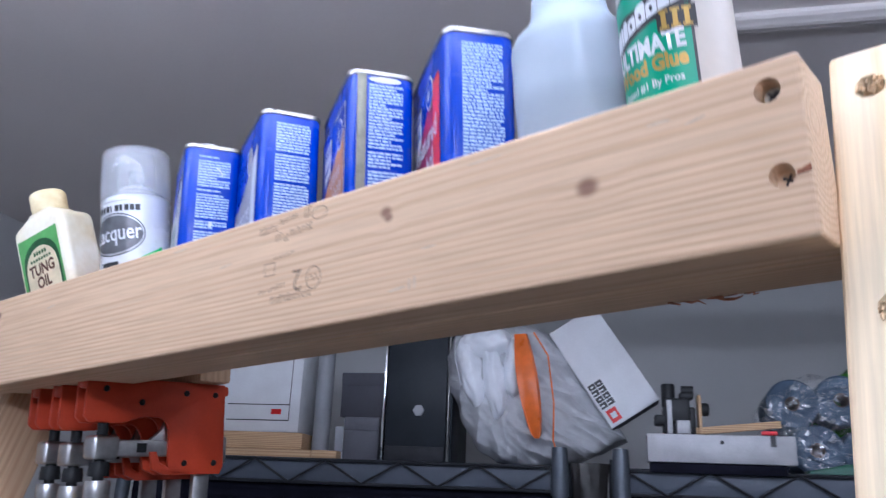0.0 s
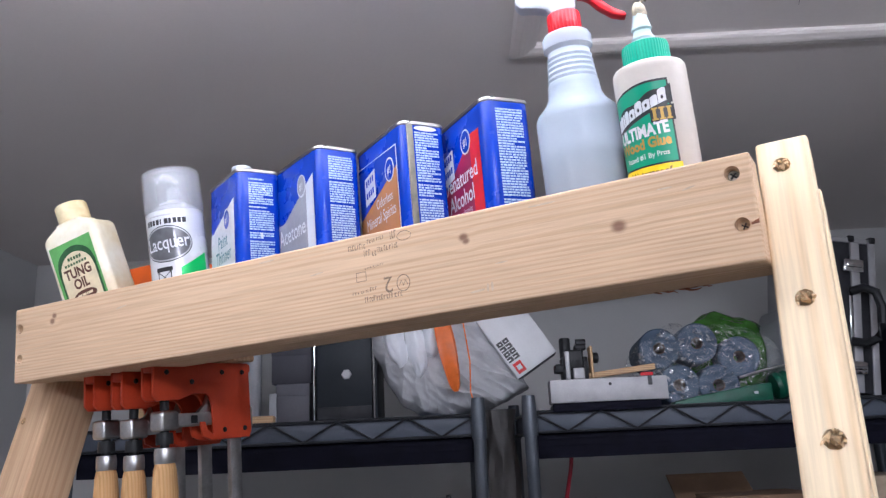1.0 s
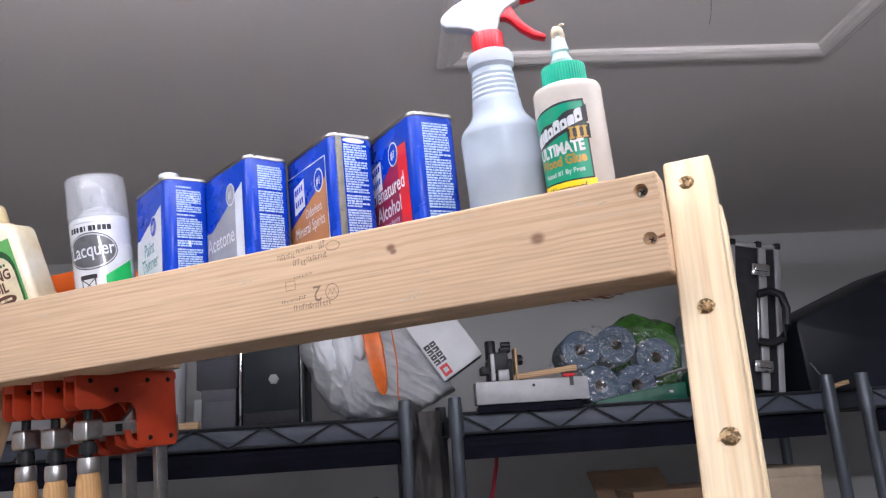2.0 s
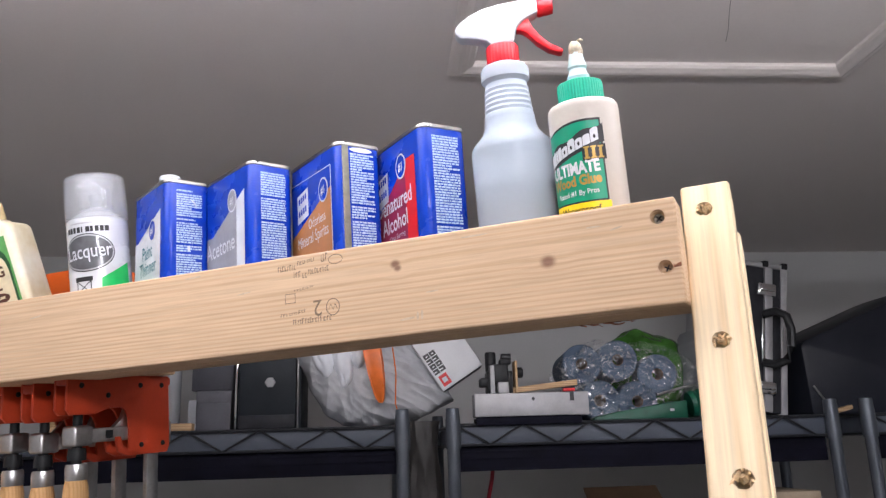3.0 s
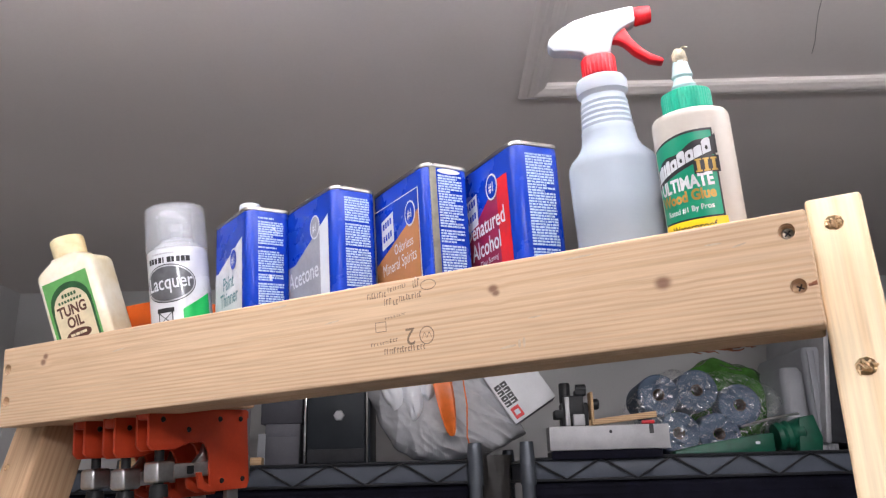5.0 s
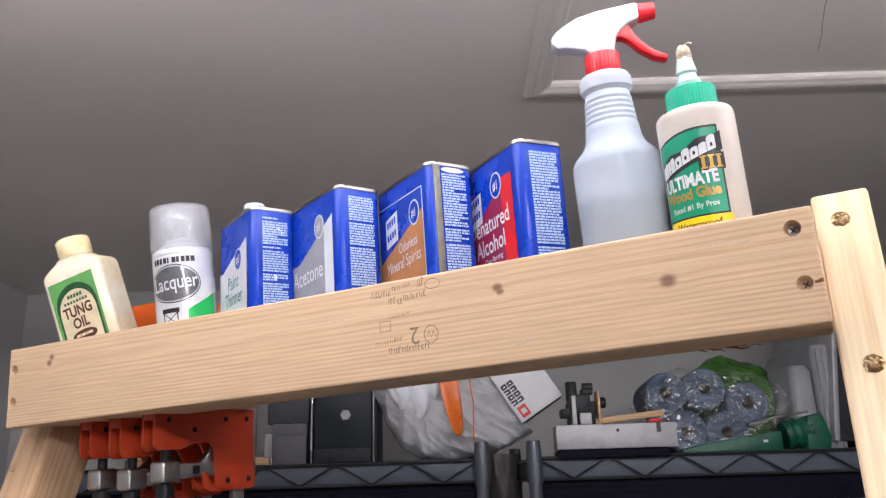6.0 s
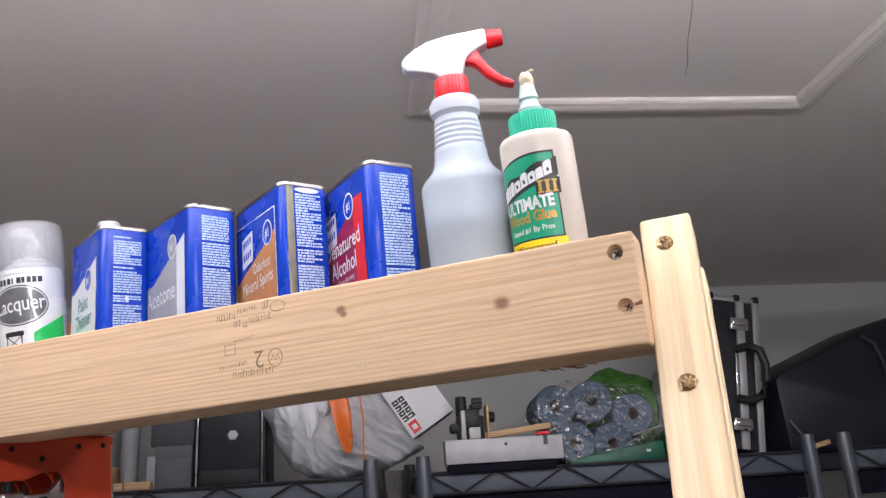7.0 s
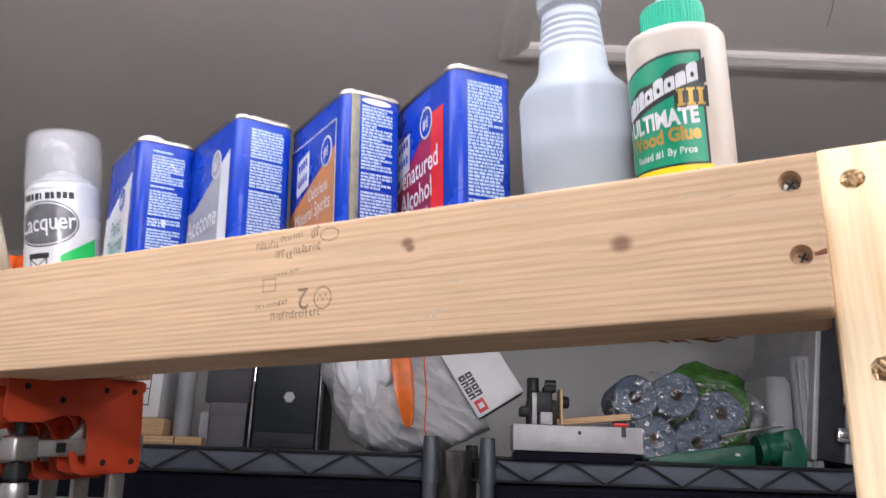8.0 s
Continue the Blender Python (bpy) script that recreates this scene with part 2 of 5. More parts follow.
    mr.inputs[1].default_value, mr.inputs[2].default_value, mr.inputs[3].default_value, mr.inputs[4].default_value = 0.3, 0.7, 0.87, 1.07
    L.new(fib.outputs["Fac"], mr.inputs[0])
    L.new(mr.outputs[0], hsv.inputs["Value"])
    L.new(soft.outputs["Result"], hsv.inputs["Color"])
    last = hsv.outputs[0]
    if knot_sum is not None:
        km = N.new("ShaderNodeMix")
        km.data_type = "RGBA"
        km.inputs["B"].default_value = (*knot_color, 1)
        kk = N.new("ShaderNodeMath")
        kk.operation = "MULTIPLY"
        kk.inputs[1].default_value = 0.76
        L.new(knot_sum, kk.inputs[0])
        L.new(kk.outputs[0], km.inputs["Factor"])
        L.new(last, km.inputs["A"])
        last = km.outputs["Result"]
    L.new(last, p.inputs["Base Color"])
    bp = N.new("ShaderNodeBump")
    bp.inputs["Strength"].default_value, bp.inputs["Distance"].default_value = bump, 0.0008
    L.new(fib.outputs["Fac"], bp.inputs["Height"])
    L.new(bp.outputs[0], p.inputs["Normal"])
    return m


BEAM_WOOD = wood("pine_beam", (0.65, 0.472, 0.31), (0.545, 0.365, 0.222), axis="X", rings=95, bump=0.3, knot_color=(0.13, 0.045, 0.03), pith=(0, 0.022, 1.884),
                 knots=[(-0.233, 0, 1.879, 0.0046), (-0.231, 0, 1.8755, 0.0036), (-0.1, 0, 1.8635, 0.0062), (-0.7785, 0, 1.8775, 0.0046), (-0.775, 0, 1.8835, 0.0042)])
POST_WOOD = wood("pine_post", (0.81, 0.67, 0.46), (0.73, 0.54, 0.32), axis="Z", rings=30, seed=3.1, pith=(0.02, 0.016, 0))
# leg colour is browner, and darkened for the shade behind the board
LEG_WOOD = wood("pine_leg", (0.57, 0.39, 0.24), (0.46, 0.295, 0.17), axis="Z", rings=70, seed=7.7, pith=(-0.85, 0.06, 0))
OFFCUT_WOOD = wood("offcut", (0.6, 0.42, 0.24), (0.4, 0.24, 0.12), axis="X", rings=80, seed=1.7)
TORN_WOOD = material("torn_wood", (0.82, 0.58, 0.33), 0.85, vary=0.3, scale=160, bump=0.5, fine=600)
BARK_RED = material("red_fibre", (0.4, 0.15, 0.07), 0.85, vary=0.3, scale=160, bump=0.4, fine=500)
SCUFF = material("scuffed_wood", (0.78, 0.62, 0.45), 0.7, vary=0.1, scale=200, bump=0.3, fine=500, alpha=0.75)
CEIL_PAINT = material("ceiling_paint", (0.8, 0.748, 0.72), 0.55, vary=0.03, scale=1.3, bump=0.25, fine=160)
TRIM_PAINT = material("trim_paint", (0.78, 0.73, 0.7), 0.4, vary=0.04, scale=4, bump=0.05, fine=90)
WALL_PAINT = material("wall_paint", (0.6, 0.6, 0.595), 0.8, vary=0.035, scale=1.6, bump=0.25, fine=140)
CONCRETE = material("concrete", (0.4, 0.385, 0.37), 0.8, vary=0.15, scale=3, bump=0.4, fine=80)
BLUE = material("can_blue", (0.006, 0.042, 0.4), 0.26, vary=0.05, scale=30, bump=0.06, fine=90, spec=0.3)
TIN = material("tinplate", (0.32, 0.315, 0.3), 0.3, metal=1.0, vary=0.12, scale=50, bump=0.08)
SEAM = material("can_seam", (0.2, 0.2, 0.155), 0.5, metal=0.3, vary=0.15, scale=90)
INK_WHITE = material("white_ink", (0.61, 0.63, 0.67), 0.4, vary=0.06, scale=200, bump=0)
PALE_BLUE_INK = material("pale_blue_ink", (0.41, 0.55, 0.77), 0.4, vary=0.1, scale=200, bump=0)
CRIMSON = material("crimson_label", (0.27, 0.01, 0.055), 0.32, vary=0.08, scale=30, bump=0.03, spec=0.3)
RED_INK = material("red_label", (0.62, 0.01, 0.012), 0.32, vary=0.06, scale=30, bump=0.03, spec=0.3)
ORANGE_INK = material("orange_label", (0.44, 0.19, 0.06), 0.34, vary=0.08, scale=30, bump=0.03, spec=0.3)
GREY_INK = material("grey_label", (0.3, 0.31, 0.345), 0.34, vary=0.12, scale=30, bump=0.03, spec=0.3)
PALE_LABEL = material("pale_label", (0.66, 0.7, 0.74), 0.32, vary=0.06, scale=30, bump=0.03, coat=0.3)
TEAL_INK = material("teal_ink", (0.06, 0.2, 0.24), 0.4, vary=0.05, bump=0)
BLACK_INK = material("black_ink", (0.018, 0.018, 0.02), 0.4, vary=0.1, scale=200, bump=0)
BROWN_INK = material("brown_ink", (0.09, 0.032, 0.02), 0.45, vary=0.1, scale=200, bump=0)
GREEN_LABEL = material("green_label", (0.004, 0.27, 0.15), 0.35, vary=0.05, scale=40, bump=0.02)
GREEN_BRIGHT = material("green_ink", (0.01, 0.42, 0.09), 0.35, vary=0.05, scale=40, bump=0.02)
YELLOW_INK = material("yellow_ink", (0.85, 0.6, 0.01), 0.35, vary=0.04, scale=40, bump=0)
GOLD_INK = material("gold_ink", (0.42, 0.27, 0.06), 0.35, metal=0.3, vary=0.08, scale=60, bump=0)
GLUE_PLASTIC = material("glue_bottle_plastic", (0.52, 0.475, 0.42), 0.38, vary=0.05, scale=18, bump=0.04, sss=0.15)
CAP_GREEN = material("green_cap", (0.0, 0.36, 0.22), 0.4, vary=0.06, scale=30, bump=0.04)
NOZZLE = material("nozzle_plastic", (0.62, 0.78, 0.8), 0.3, vary=0.06, scale=60, bump=0.05, trans=0.35, sss=0.1)
CRACK_GREY = material("crack_grey", (0.42, 0.385, 0.365), 0.8, vary=0.1)
DRIED_GLUE = material("dried_glue", (0.5, 0.43, 0.31), 0.6, vary=0.25, scale=180, bump=0.5, fine=500)
MILKY = material("milky_polyethylene", (0.66, 0.76, 0.87), 0.42, vary=0.02, scale=20, bump=0.04, alpha=0.44)
# near-black colour stands in for the dimness seen through a clear liquid
LIQUID_DIM = material("dim_liquid", (0.075, 0.085, 0.1), 0.5, vary=0.02, scale=9, bump=0, spec=0.1)
WHITE_PLASTIC = material("white_plastic", (0.52, 0.55, 0.585), 0.32, vary=0.03, scale=25, bump=0.03, sss=0.05)
RED_PLASTIC = material("red_plastic", (0.68, 0.016, 0.026), 0.32, vary=0.05, scale=25, bump=0.04)
CREAM = material("cream_plastic", (0.78, 0.75, 0.64), 0.42, vary=0.06, scale=28, bump=0.05, dirt=(0.66, 0.54, 0.3))
CREAM_CAP = material("cream_cap", (0.8, 0.7, 0.44), 0.5, vary=0.08, scale=40, bump=0.1, dirt=(0.62, 0.45, 0.2))
LABEL_GREEN = material("label_green", (0.12, 0.36, 0.1), 0.45, vary=0.12, scale=60, bump=0.03)
LABEL_DARKGREEN = material("label_dark_green", (0.02, 0.09, 0.03), 0.45, vary=0.2, scale=120, bump=0.03)
LABEL_CREAM = material("label_cream", (0.7, 0.61, 0.42), 0.45, vary=0.1, scale=60, bump=0.03)
SPRAY_WHITE = material("spray_can_white", (0.57, 0.59, 0.62), 0.25, vary=0.03, scale=25, bump=0.02, coat=0.4)
CLEAR_CAP = material("clear_cap", (0.62, 0.64, 0.68), 0.12, vary=0.03, scale=25, bump=0.05, alpha=0.24)
OVAL_GREY = material("oval_grey", (0.12, 0.125, 0.135), 0.3, metal=0.25, vary=0.2, scale=45, bump=0, coat=0.3)
OVAL_RIM = material("oval_rim", (0.45, 0.46, 0.48), 0.3, metal=0.6, vary=0.1, scale=45, bump=0)
ORANGE = material("clamp_orange", (0.54, 0.056, 0.018), 0.38, vary=0.07, scale=30, bump=0.06, fine=300)
# the clamp orange lightened for lamplight on the pad behind the bottles
ORANGE_LIT = material("clamp_orange_lit", (0.78, 0.135, 0.012), 0.42, vary=0.05, scale=30, bump=0.05, fine=300)
SCREW_STEEL = material("screw_steel", (0.5, 0.46, 0.38), 0.36, metal=0.85, vary=0.3, scale=300, bump=0.2)
STEEL = material("steel", (0.66, 0.66, 0.66), 0.32, metal=1.0, vary=0.15, scale=40, bump=0.08)
DULL_STEEL = material("dull_steel", (0.33, 0.32, 0.31), 0.42, metal=0.9, vary=0.2, scale=40, bump=0.1)
BLACK_PLASTIC = material("black_plastic", (0.018, 0.019, 0.021), 0.42, spec=0.3, vary=0.15, scale=30, bump=0.1)
HANDLE_WOOD = wood("handle_beech", (0.62, 0.38, 0.17), (0.48, 0.26, 0.1), axis="Z", rings=90, seed=5.0, bump=0.1)
RACK_POST = material("rack_post_coating", (0.095, 0.108, 0.128), 0.36, metal=0.4, vary=0.12, scale=16, bump=0.06)
# black for shelf undersides and for shade built as solid pieces
UNDERSIDE_SHADE = material("underside_shade", (0.008, 0.008, 0.016), 0.7, vary=0.2, scale=20, bump=0.1, spec=0.1)
LINER = material("shelf_liner", (0.085, 0.098, 0.125), 0.5, spec=0.35, vary=0.08, scale=10, bump=0.1)
WIRE_DARK = material("wire_black", (0.025, 0.027, 0.032), 0.35, metal=0.3, vary=0.1, bump=0.02)
PC_BLACK = material("computer_black", (0.02, 0.025, 0.031), 0.45, spec=0.25, vary=0.1, scale=12, bump=0.03)
BAG_WHITE = material("bag_film", (0.5, 0.51, 0.53), 0.22, vary=0.08, scale=14, bump=0.2, fine=90, coat=0.2)
BAG_CONTENTS = material("white_cloth_in_film", (0.82, 0.84, 0.88), 0.3, vary=0.06, scale=20, bump=0.2, fine=90, coat=0.2)
BAG_GREY = material("grey_brown_film", (0.06, 0.055, 0.052), 0.45, vary=0.2, scale=16, bump=0.3, fine=70)
BAG_ORANGE = material("drawstring_orange", (0.8, 0.17, 0.02), 0.3, vary=0.1, scale=30, bump=0.2, fine=80)
CARD_WHITE = material("white_cardboard", (0.72, 0.73, 0.75), 0.5, vary=0.05, scale=14, bump=0.06)
CARD_GREY = material("grey_cardboard", (0.13, 0.13, 0.15), 0.6, vary=0.12, scale=10, bump=0.1)
CARD_DARK = material("dark_cardboard", (0.06, 0.06, 0.075), 0.6, vary=0.12, scale=10, bump=0.1)
CARD_PALE = material("pale_cardboard", (0.4, 0.32, 0.23), 0.8, vary=0.1, scale=12, bump=0.2, fine=120)
CARDBOARD = material("brown_cardboard", (0.22, 0.135, 0.08), 0.8, vary=0.1, scale=12, bump=0.2, fine=120)
ALU = material("aluminium", (0.42, 0.42, 0.43), 0.5, metal=0.35, vary=0.08, scale=25, bump=0.05)
CASE_BLACK = material("case_panel", (0.03, 0.031, 0.036), 0.5, spec=0.25, vary=0.15, scale=40, bump=0.3, fine=260)
CHROME = material("chrome", (0.75, 0.75, 0.76), 0.12, metal=1.0, vary=0.05, scale=40, bump=0.02)
CASE_GREY = material("grey_case_plastic", (0.3, 0.31, 0.33), 0.45, vary=0.06, scale=14, bump=0.06)
TOTE = material("dark_tote", (0.016, 0.018, 0.026), 0.42, spec=0.25, vary=0.15, scale=8, bump=0.1)
TOWEL_BLUE = material("blue_paper", (0.1, 0.14, 0.2), 0.85, vary=0.1, scale=30, bump=0.4, fine=160)
CORE = material("roll_core", (0.2, 0.13, 0.1), 0.85, vary=0.15, scale=60)
FILM = material("clear_film", (0.93, 0.95, 0.98), 0.24, metal=1.0, vary=0.02, scale=20, bump=1.0, fine=150, alpha=0.13)
FILM.node_tree.nodes["Bump"].inputs["Distance"].default_value = 0.003
# streaks in the alpha stand in for bright glints on the film's creases
film_nodes, film_links = FILM.node_tree.nodes, FILM.node_tree.links
glint_noise, glint_ramp = film_nodes.new("ShaderNodeTexNoise"), film_nodes.new("ShaderNodeValToRGB")
glint_noise.inputs["Scale"].default_value, glint_noise.inputs["Detail"].default_value, glint_noise.inputs["Distortion"].default_value = 38, 4, 2.5
glint_ramp.color_ramp.elements[0].position, glint_ramp.color_ramp.elements[1].position = 0.54, 0.66
glint_ramp.color_ramp.elements[0].color, glint_ramp.color_ramp.elements[1].color = (0.07, 0.07, 0.07, 1), (0.62, 0.62, 0.62, 1)
film_links.new(film_nodes["Texture Coordinate"].outputs["Object"], glint_noise.inputs["Vector"])
film_links.new(glint_noise.outputs["Fac"], glint_ramp.inputs[0])
film_links.new(glint_ramp.outputs[0], film_nodes["Principled BSDF"].inputs["Alpha"])
FILM_GREEN = material("green_film", (0.08, 0.24, 0.04), 0.2, vary=0.3, scale=14, bump=0.6, fine=60, trans=0.2)
TOOL_GREEN = material("tool_green", (0.006, 0.1, 0.055), 0.4, vary=0.15, scale=30, bump=0.1)
STAMP_INK = material("stamp_ink", (0.26, 0.17, 0.11), 0.8, vary=0.35, scale=120, bump=0.1, alpha=0.6)
CABLE_RED = material("red_cable", (0.35, 0.01, 0.03), 0.45, vary=0.1)
LAMP_WHITE = material("lamp_housing", (0.75, 0.75, 0.74), 0.4, vary=0.03)

# ---- the room ----
A0, A1, B0 = -1.66, 3.4, -3.6


def room_box(name, lo, hi, mat, label, category):
    return single(name, box(lo, hi), mat, ROOM, label, category, kind="structure", smooth=False)


room_box("floor", (A0 - 0.12, B0 - 0.12, -0.1), (A1 + 0.12, WALL_B + 0.12, 0), CONCRETE, "grey concrete garage floor under the carts and racks", "floor")
room_box("wall_north", (A0 - 0.12, WALL_B, 0), (A1 + 0.12, WALL_B + 0.12, CEIL), WALL_PAINT, "plain light grey painted wall behind the racks", "wall")
room_box("wall_west", (A0 - 0.12, B0, 0), (A0, WALL_B, CEIL), WALL_PAINT, "plain light grey painted side wall meeting the ceiling", "wall")
room_box("wall_east", (A1, B0, 0), (A1 + 0.12, WALL_B, CEIL), WALL_PAINT, "plain light grey painted side wall", "wall")
room_box("wall_south", (A0 - 0.12, B0 - 0.12, 0), (A1 + 0.12, B0, CEIL), WALL_PAINT, "plain light grey painted wall closing the room", "wall")

# ceiling with the hatch opening left free
HA0, HA1, HB0, HB1 = -0.036, 0.646, -0.1, 0.733
bm = bmesh.new()
for lo, hi in (((A0 - 0.12, B0 - 0.12), (HA0, WALL_B + 0.12)), ((HA1, B0 - 0.12), (A1 + 0.12, WALL_B + 0.12)), ((HA0, HB1), (HA1, WALL_B + 0.12)), ((HA0, B0 - 0.12), (HA1, HB0))):
    box((*lo, CEIL), (*hi, CEIL + 0.1), bm=bm)
single("ceiling", bm, CEIL_PAINT, ROOM, "matt warm grey painted plasterboard ceiling", "ceiling", kind="structure", smooth=False)

hatch = thing("attic_hatch", ROOM @ pose(HA0, HB1, CEIL, 0, 0, -1.0) @ pose(-HA0, -HB1, 0), "painted attic hatch panel framed by moulded trim in the ceiling", "hatch")
part("panel", box((HA0 - 0.02, HB0 - 0.02, 0.003), (HA1 + 0.02, HB1 + 0.02, 0.03)), CEIL_PAINT, hatch)
TRIM_PROFILE = [(0.0, 0.012), (0.0, -0.003), (0.004, -0.007), (0.011, -0.009), (0.015, -0.011), (0.022, -0.0125), (0.029, -0.010), (0.033, -0.0105), (0.041, -0.008), (0.046, -0.003), (0.046, 0.0)]


def trim_piece(p, q, inward):
    """A mitred moulding from p to q on the hatch's edge; the profile runs outward."""
    d = (Vector(q) - Vector(p)).normalized()
    o = -Vector(inward)
    loops = []
    for end, s in ((Vector(p), -1), (Vector(q), 1)):
        loops.append([end + o * u + d * (s * u) + Vector((0, 0, z)) for u, z in TRIM_PROFILE])
    return loft(loops)


C4 = [(HA0, HB0, 0), (HA1, HB0, 0), (HA1, HB1, 0), (HA0, HB1, 0)]
for i, inward in enumerate(((0, 1, 0), (-1, 0, 0), (0, -1, 0), (1, 0, 0))):
    part("trim_moulding", trim_piece(C4[i], C4[(i + 1) % 4], inward), TRIM_PAINT, hatch, smooth=False)
# a hairline crack in the hatch panel
crack = [(0.4 + 0.0015 * math.sin(k * 1.7) + -0.0145 * k, 0.655 - 0.04 * k, 0.0028) for k in range(16)]
part("crack", tube(crack, 0.0007, 5), CRACK_GREY, hatch, "hairline crack in the paint")

# hanging twin tube lights, unseen and added over and behind the camera
for a, b, half, strength in LAMPS:
    TUBE = bpy.data.materials.new("lit_tube")
    TUBE.use_nodes = True
    e = TUBE.node_tree.nodes["Principled BSDF"]
    e.inputs["Emission Color"].default_value = (0.985, 0.94, 0.97, 1)
    e.inputs["Emission Strength"].default_value = strength
    fix = thing("unseen_shop_light", ROOM @ pose(a, b, CEIL - 0.16), "white twin tube shop light under the ceiling, unseen and added to light the room", "lamp", "shop lights")
    part("housing", box((-half, -0.03, -0.03), (half, 0.03, 0.0), 0.006), LAMP_WHITE, fix)
    for s in (-half, half - 0.02):
        part("end_cap", box((s, -0.085, -0.05), (s + 0.02, 0.085, 0.005), 0.004), WHITE_PLASTIC, fix)
        part("hanger", tube([(s * 0.8, 0, 0), (s * 0.8, 0, 0.16)], 0.002, 6), STEEL, fix)
    for y in (-0.055, 0.055):
        part("tube", lathe([(0.013, 0.022 - half), (0.013, half - 0.022)], 16, m=Matrix.Translation((0, y, -0.03)) @ Matrix.Rotation(radians(90), 4, "Y")), TUBE, fix, "lit fluorescent tube")

# ---- the wooden cart ----
LEAN = 19.0   # the legs lean back by this many degrees
LENGTH = 0.849
cart = thing("wooden_cart", CART, "unpainted pine cart frame with leaning legs and a screwed front board", "cart")


def screw(x, z, y, parent):
    bm = lathe([(0, 0.0), (0.0012, 0.0002), (0.0034, 0.0005), (0.0042, 0.0), (0.0042, -0.002), (0, -0.002)], 16, m=Matrix.Translation((x, y, z)) @ Matrix.Rotation(radians(90), 4, "X"))
    head = part("screw", bm, SCREW_STEEL, parent, "countersunk steel screw")
    cross = bmesh.new()
    turn = Matrix.Translation((x, y - 0.0006, z)) @ Matrix.Rotation(37 * x + 9 * z, 4, "Y")
    box((-0.0026, -0.0003, -0.0005), (0.0026, 0.0003, 0.0005), bm=cross, m=turn)
    box((-0.0005, -0.00026, -0.0026), (0.0005, 0.00026, 0.0026), bm=cross, m=turn)
    part("recess", cross, BLACK_INK, head, "cross recess")


def drilled_board(name, lo, hi, bevel, mat, parent, holes):
    """A board whose front (y = lo) has screw holes at (x, z, radius)."""
    ob = part(name, box(lo, hi, bevel, 3), mat, parent)
    for v in ob.data.vertices:   # planed slightly narrower towards the free end
        if v.co.z < lo[2] + 0.02:
            v.co.z += (v.co.x - lo[0]) / (hi[0] - lo[0]) * 0.0095
    cut = bmesh.new()
    for x, z, r in holes:
        lathe([(0, 0.011), (r * 0.75, 0.011), (r * 0.92, 0.004), (r, 0.0), (r * 1.05, -0.004), (0, -0.004)], 20, cut, Matrix.Translation((x, lo[1], z)) @ Matrix.Rotation(radians(-90), 4, "X"))
    bake_cut(ob, cut)
    ob.data.materials.clear()
    ob.data.materials.append(mat)
    return ob


HOLES = [(-0.0135, 1.886, 0.0057), (-0.0115, 1.8478, 0.0057), (-0.839, 1.866, 0.0062), (-0.838, 1.83, 0.0062)]
beam = drilled_board("front_board", (-LENGTH, 0, 1.811), (0, 0.038, 1.9), 0.0021, BEAM_WOOD, cart, HOLES)
for x, z, r in HOLES[:2]:
    screw(x, z, 0.0085, beam)
shelf_board = part("shelf_board", box((-LENGTH, 0.0382, 1.811), (-0.002, 0.09, 1.849), 0.003, 3), BEAM_WOOD, cart)
part("shelf_slat", box((-LENGTH, 0.0905, 1.832), (-0.02, 0.15, 1.849), 0.002), BEAM_WOOD, cart)
for v in shelf_board.data.vertices:
    if v.co.z < 1.83:
        v.co.z += (v.co.x + LENGTH) / LENGTH * 0.0095
# torn fibres along the back of the lower edge
rng = random.Random(4)
bm = bmesh.new()
for k, x in enumerate((-0.118, -0.112, -0.098, -0.094, -0.09, -0.078)):
    pts = [(x + 0.018, 0.087, 1.82)]
    for _ in range(4):
        p = pts[-1]
        pts.append((p[0] + rng.uniform(-0.001, 0.006), p[1] + rng.uniform(-0.003, 0.003), p[2] - rng.uniform(-0.0012, 0.0026)))
    tube(pts, 0.0008, 5, bm, taper=[1, 1, 0.9, 0.7, 0.3])
part("torn_fibre", bm, BARK_RED, cart, "torn reddish wood fibres")

# faint grade stamp, upside down on the board
STAMP = on_front(0.0, 0.0002)
rng = random.Random(9)
for u0, u1, v, h, rise in ((-0.352, -0.333, 1.8868, 0.0048, 0.0), (-0.331, -0.312, 1.8905, 0.0035, 0.12), (-0.306, -0.3, 1.8905, 0.006, 0.2), (-0.335, -0.328, 1.8795, 0.0058, 0.0), (-0.326, -0.322, 1.8785, 0.005, 0.0), (-0.32, -0.3, 1.881, 0.0042, 0.05), (-0.335, -0.315, 1.8672, 0.0018, 0.1), (-0.35, -0.331, 1.8455, 0.0024, 0.06), (-0.331, -0.325, 1.8475, 0.0028, 0.0), (-0.337, -0.298, 1.8375, 0.0042, 0.02)):
    bm = bmesh.new()
    u = u0
    while u < u1:
        w = rng.uniform(0.0016, 0.003)
        hh, v0 = h * rng.uniform(0.85, 1.2), v + rise * (u - u0)
        rect(u, u + w * 0.34, v0, v0 + hh, STAMP, 1, bm)
        if rng.random() < 0.55:
            rect(u + w * 0.34, u + w * 0.8, v0 + hh * 0.8, v0 + hh, STAMP, 1, bm)
        if rng.random() < 0.5:
            rect(u + w * 0.34, u + w * 0.8, v0, v0 + hh * 0.22, STAMP, 1, bm)
        u += w * 1.15
    tagged(part("stamp_line", bm, STAMP_INK, beam, smooth=False), "faded dark ink of a grade stamp", kind="stuff")


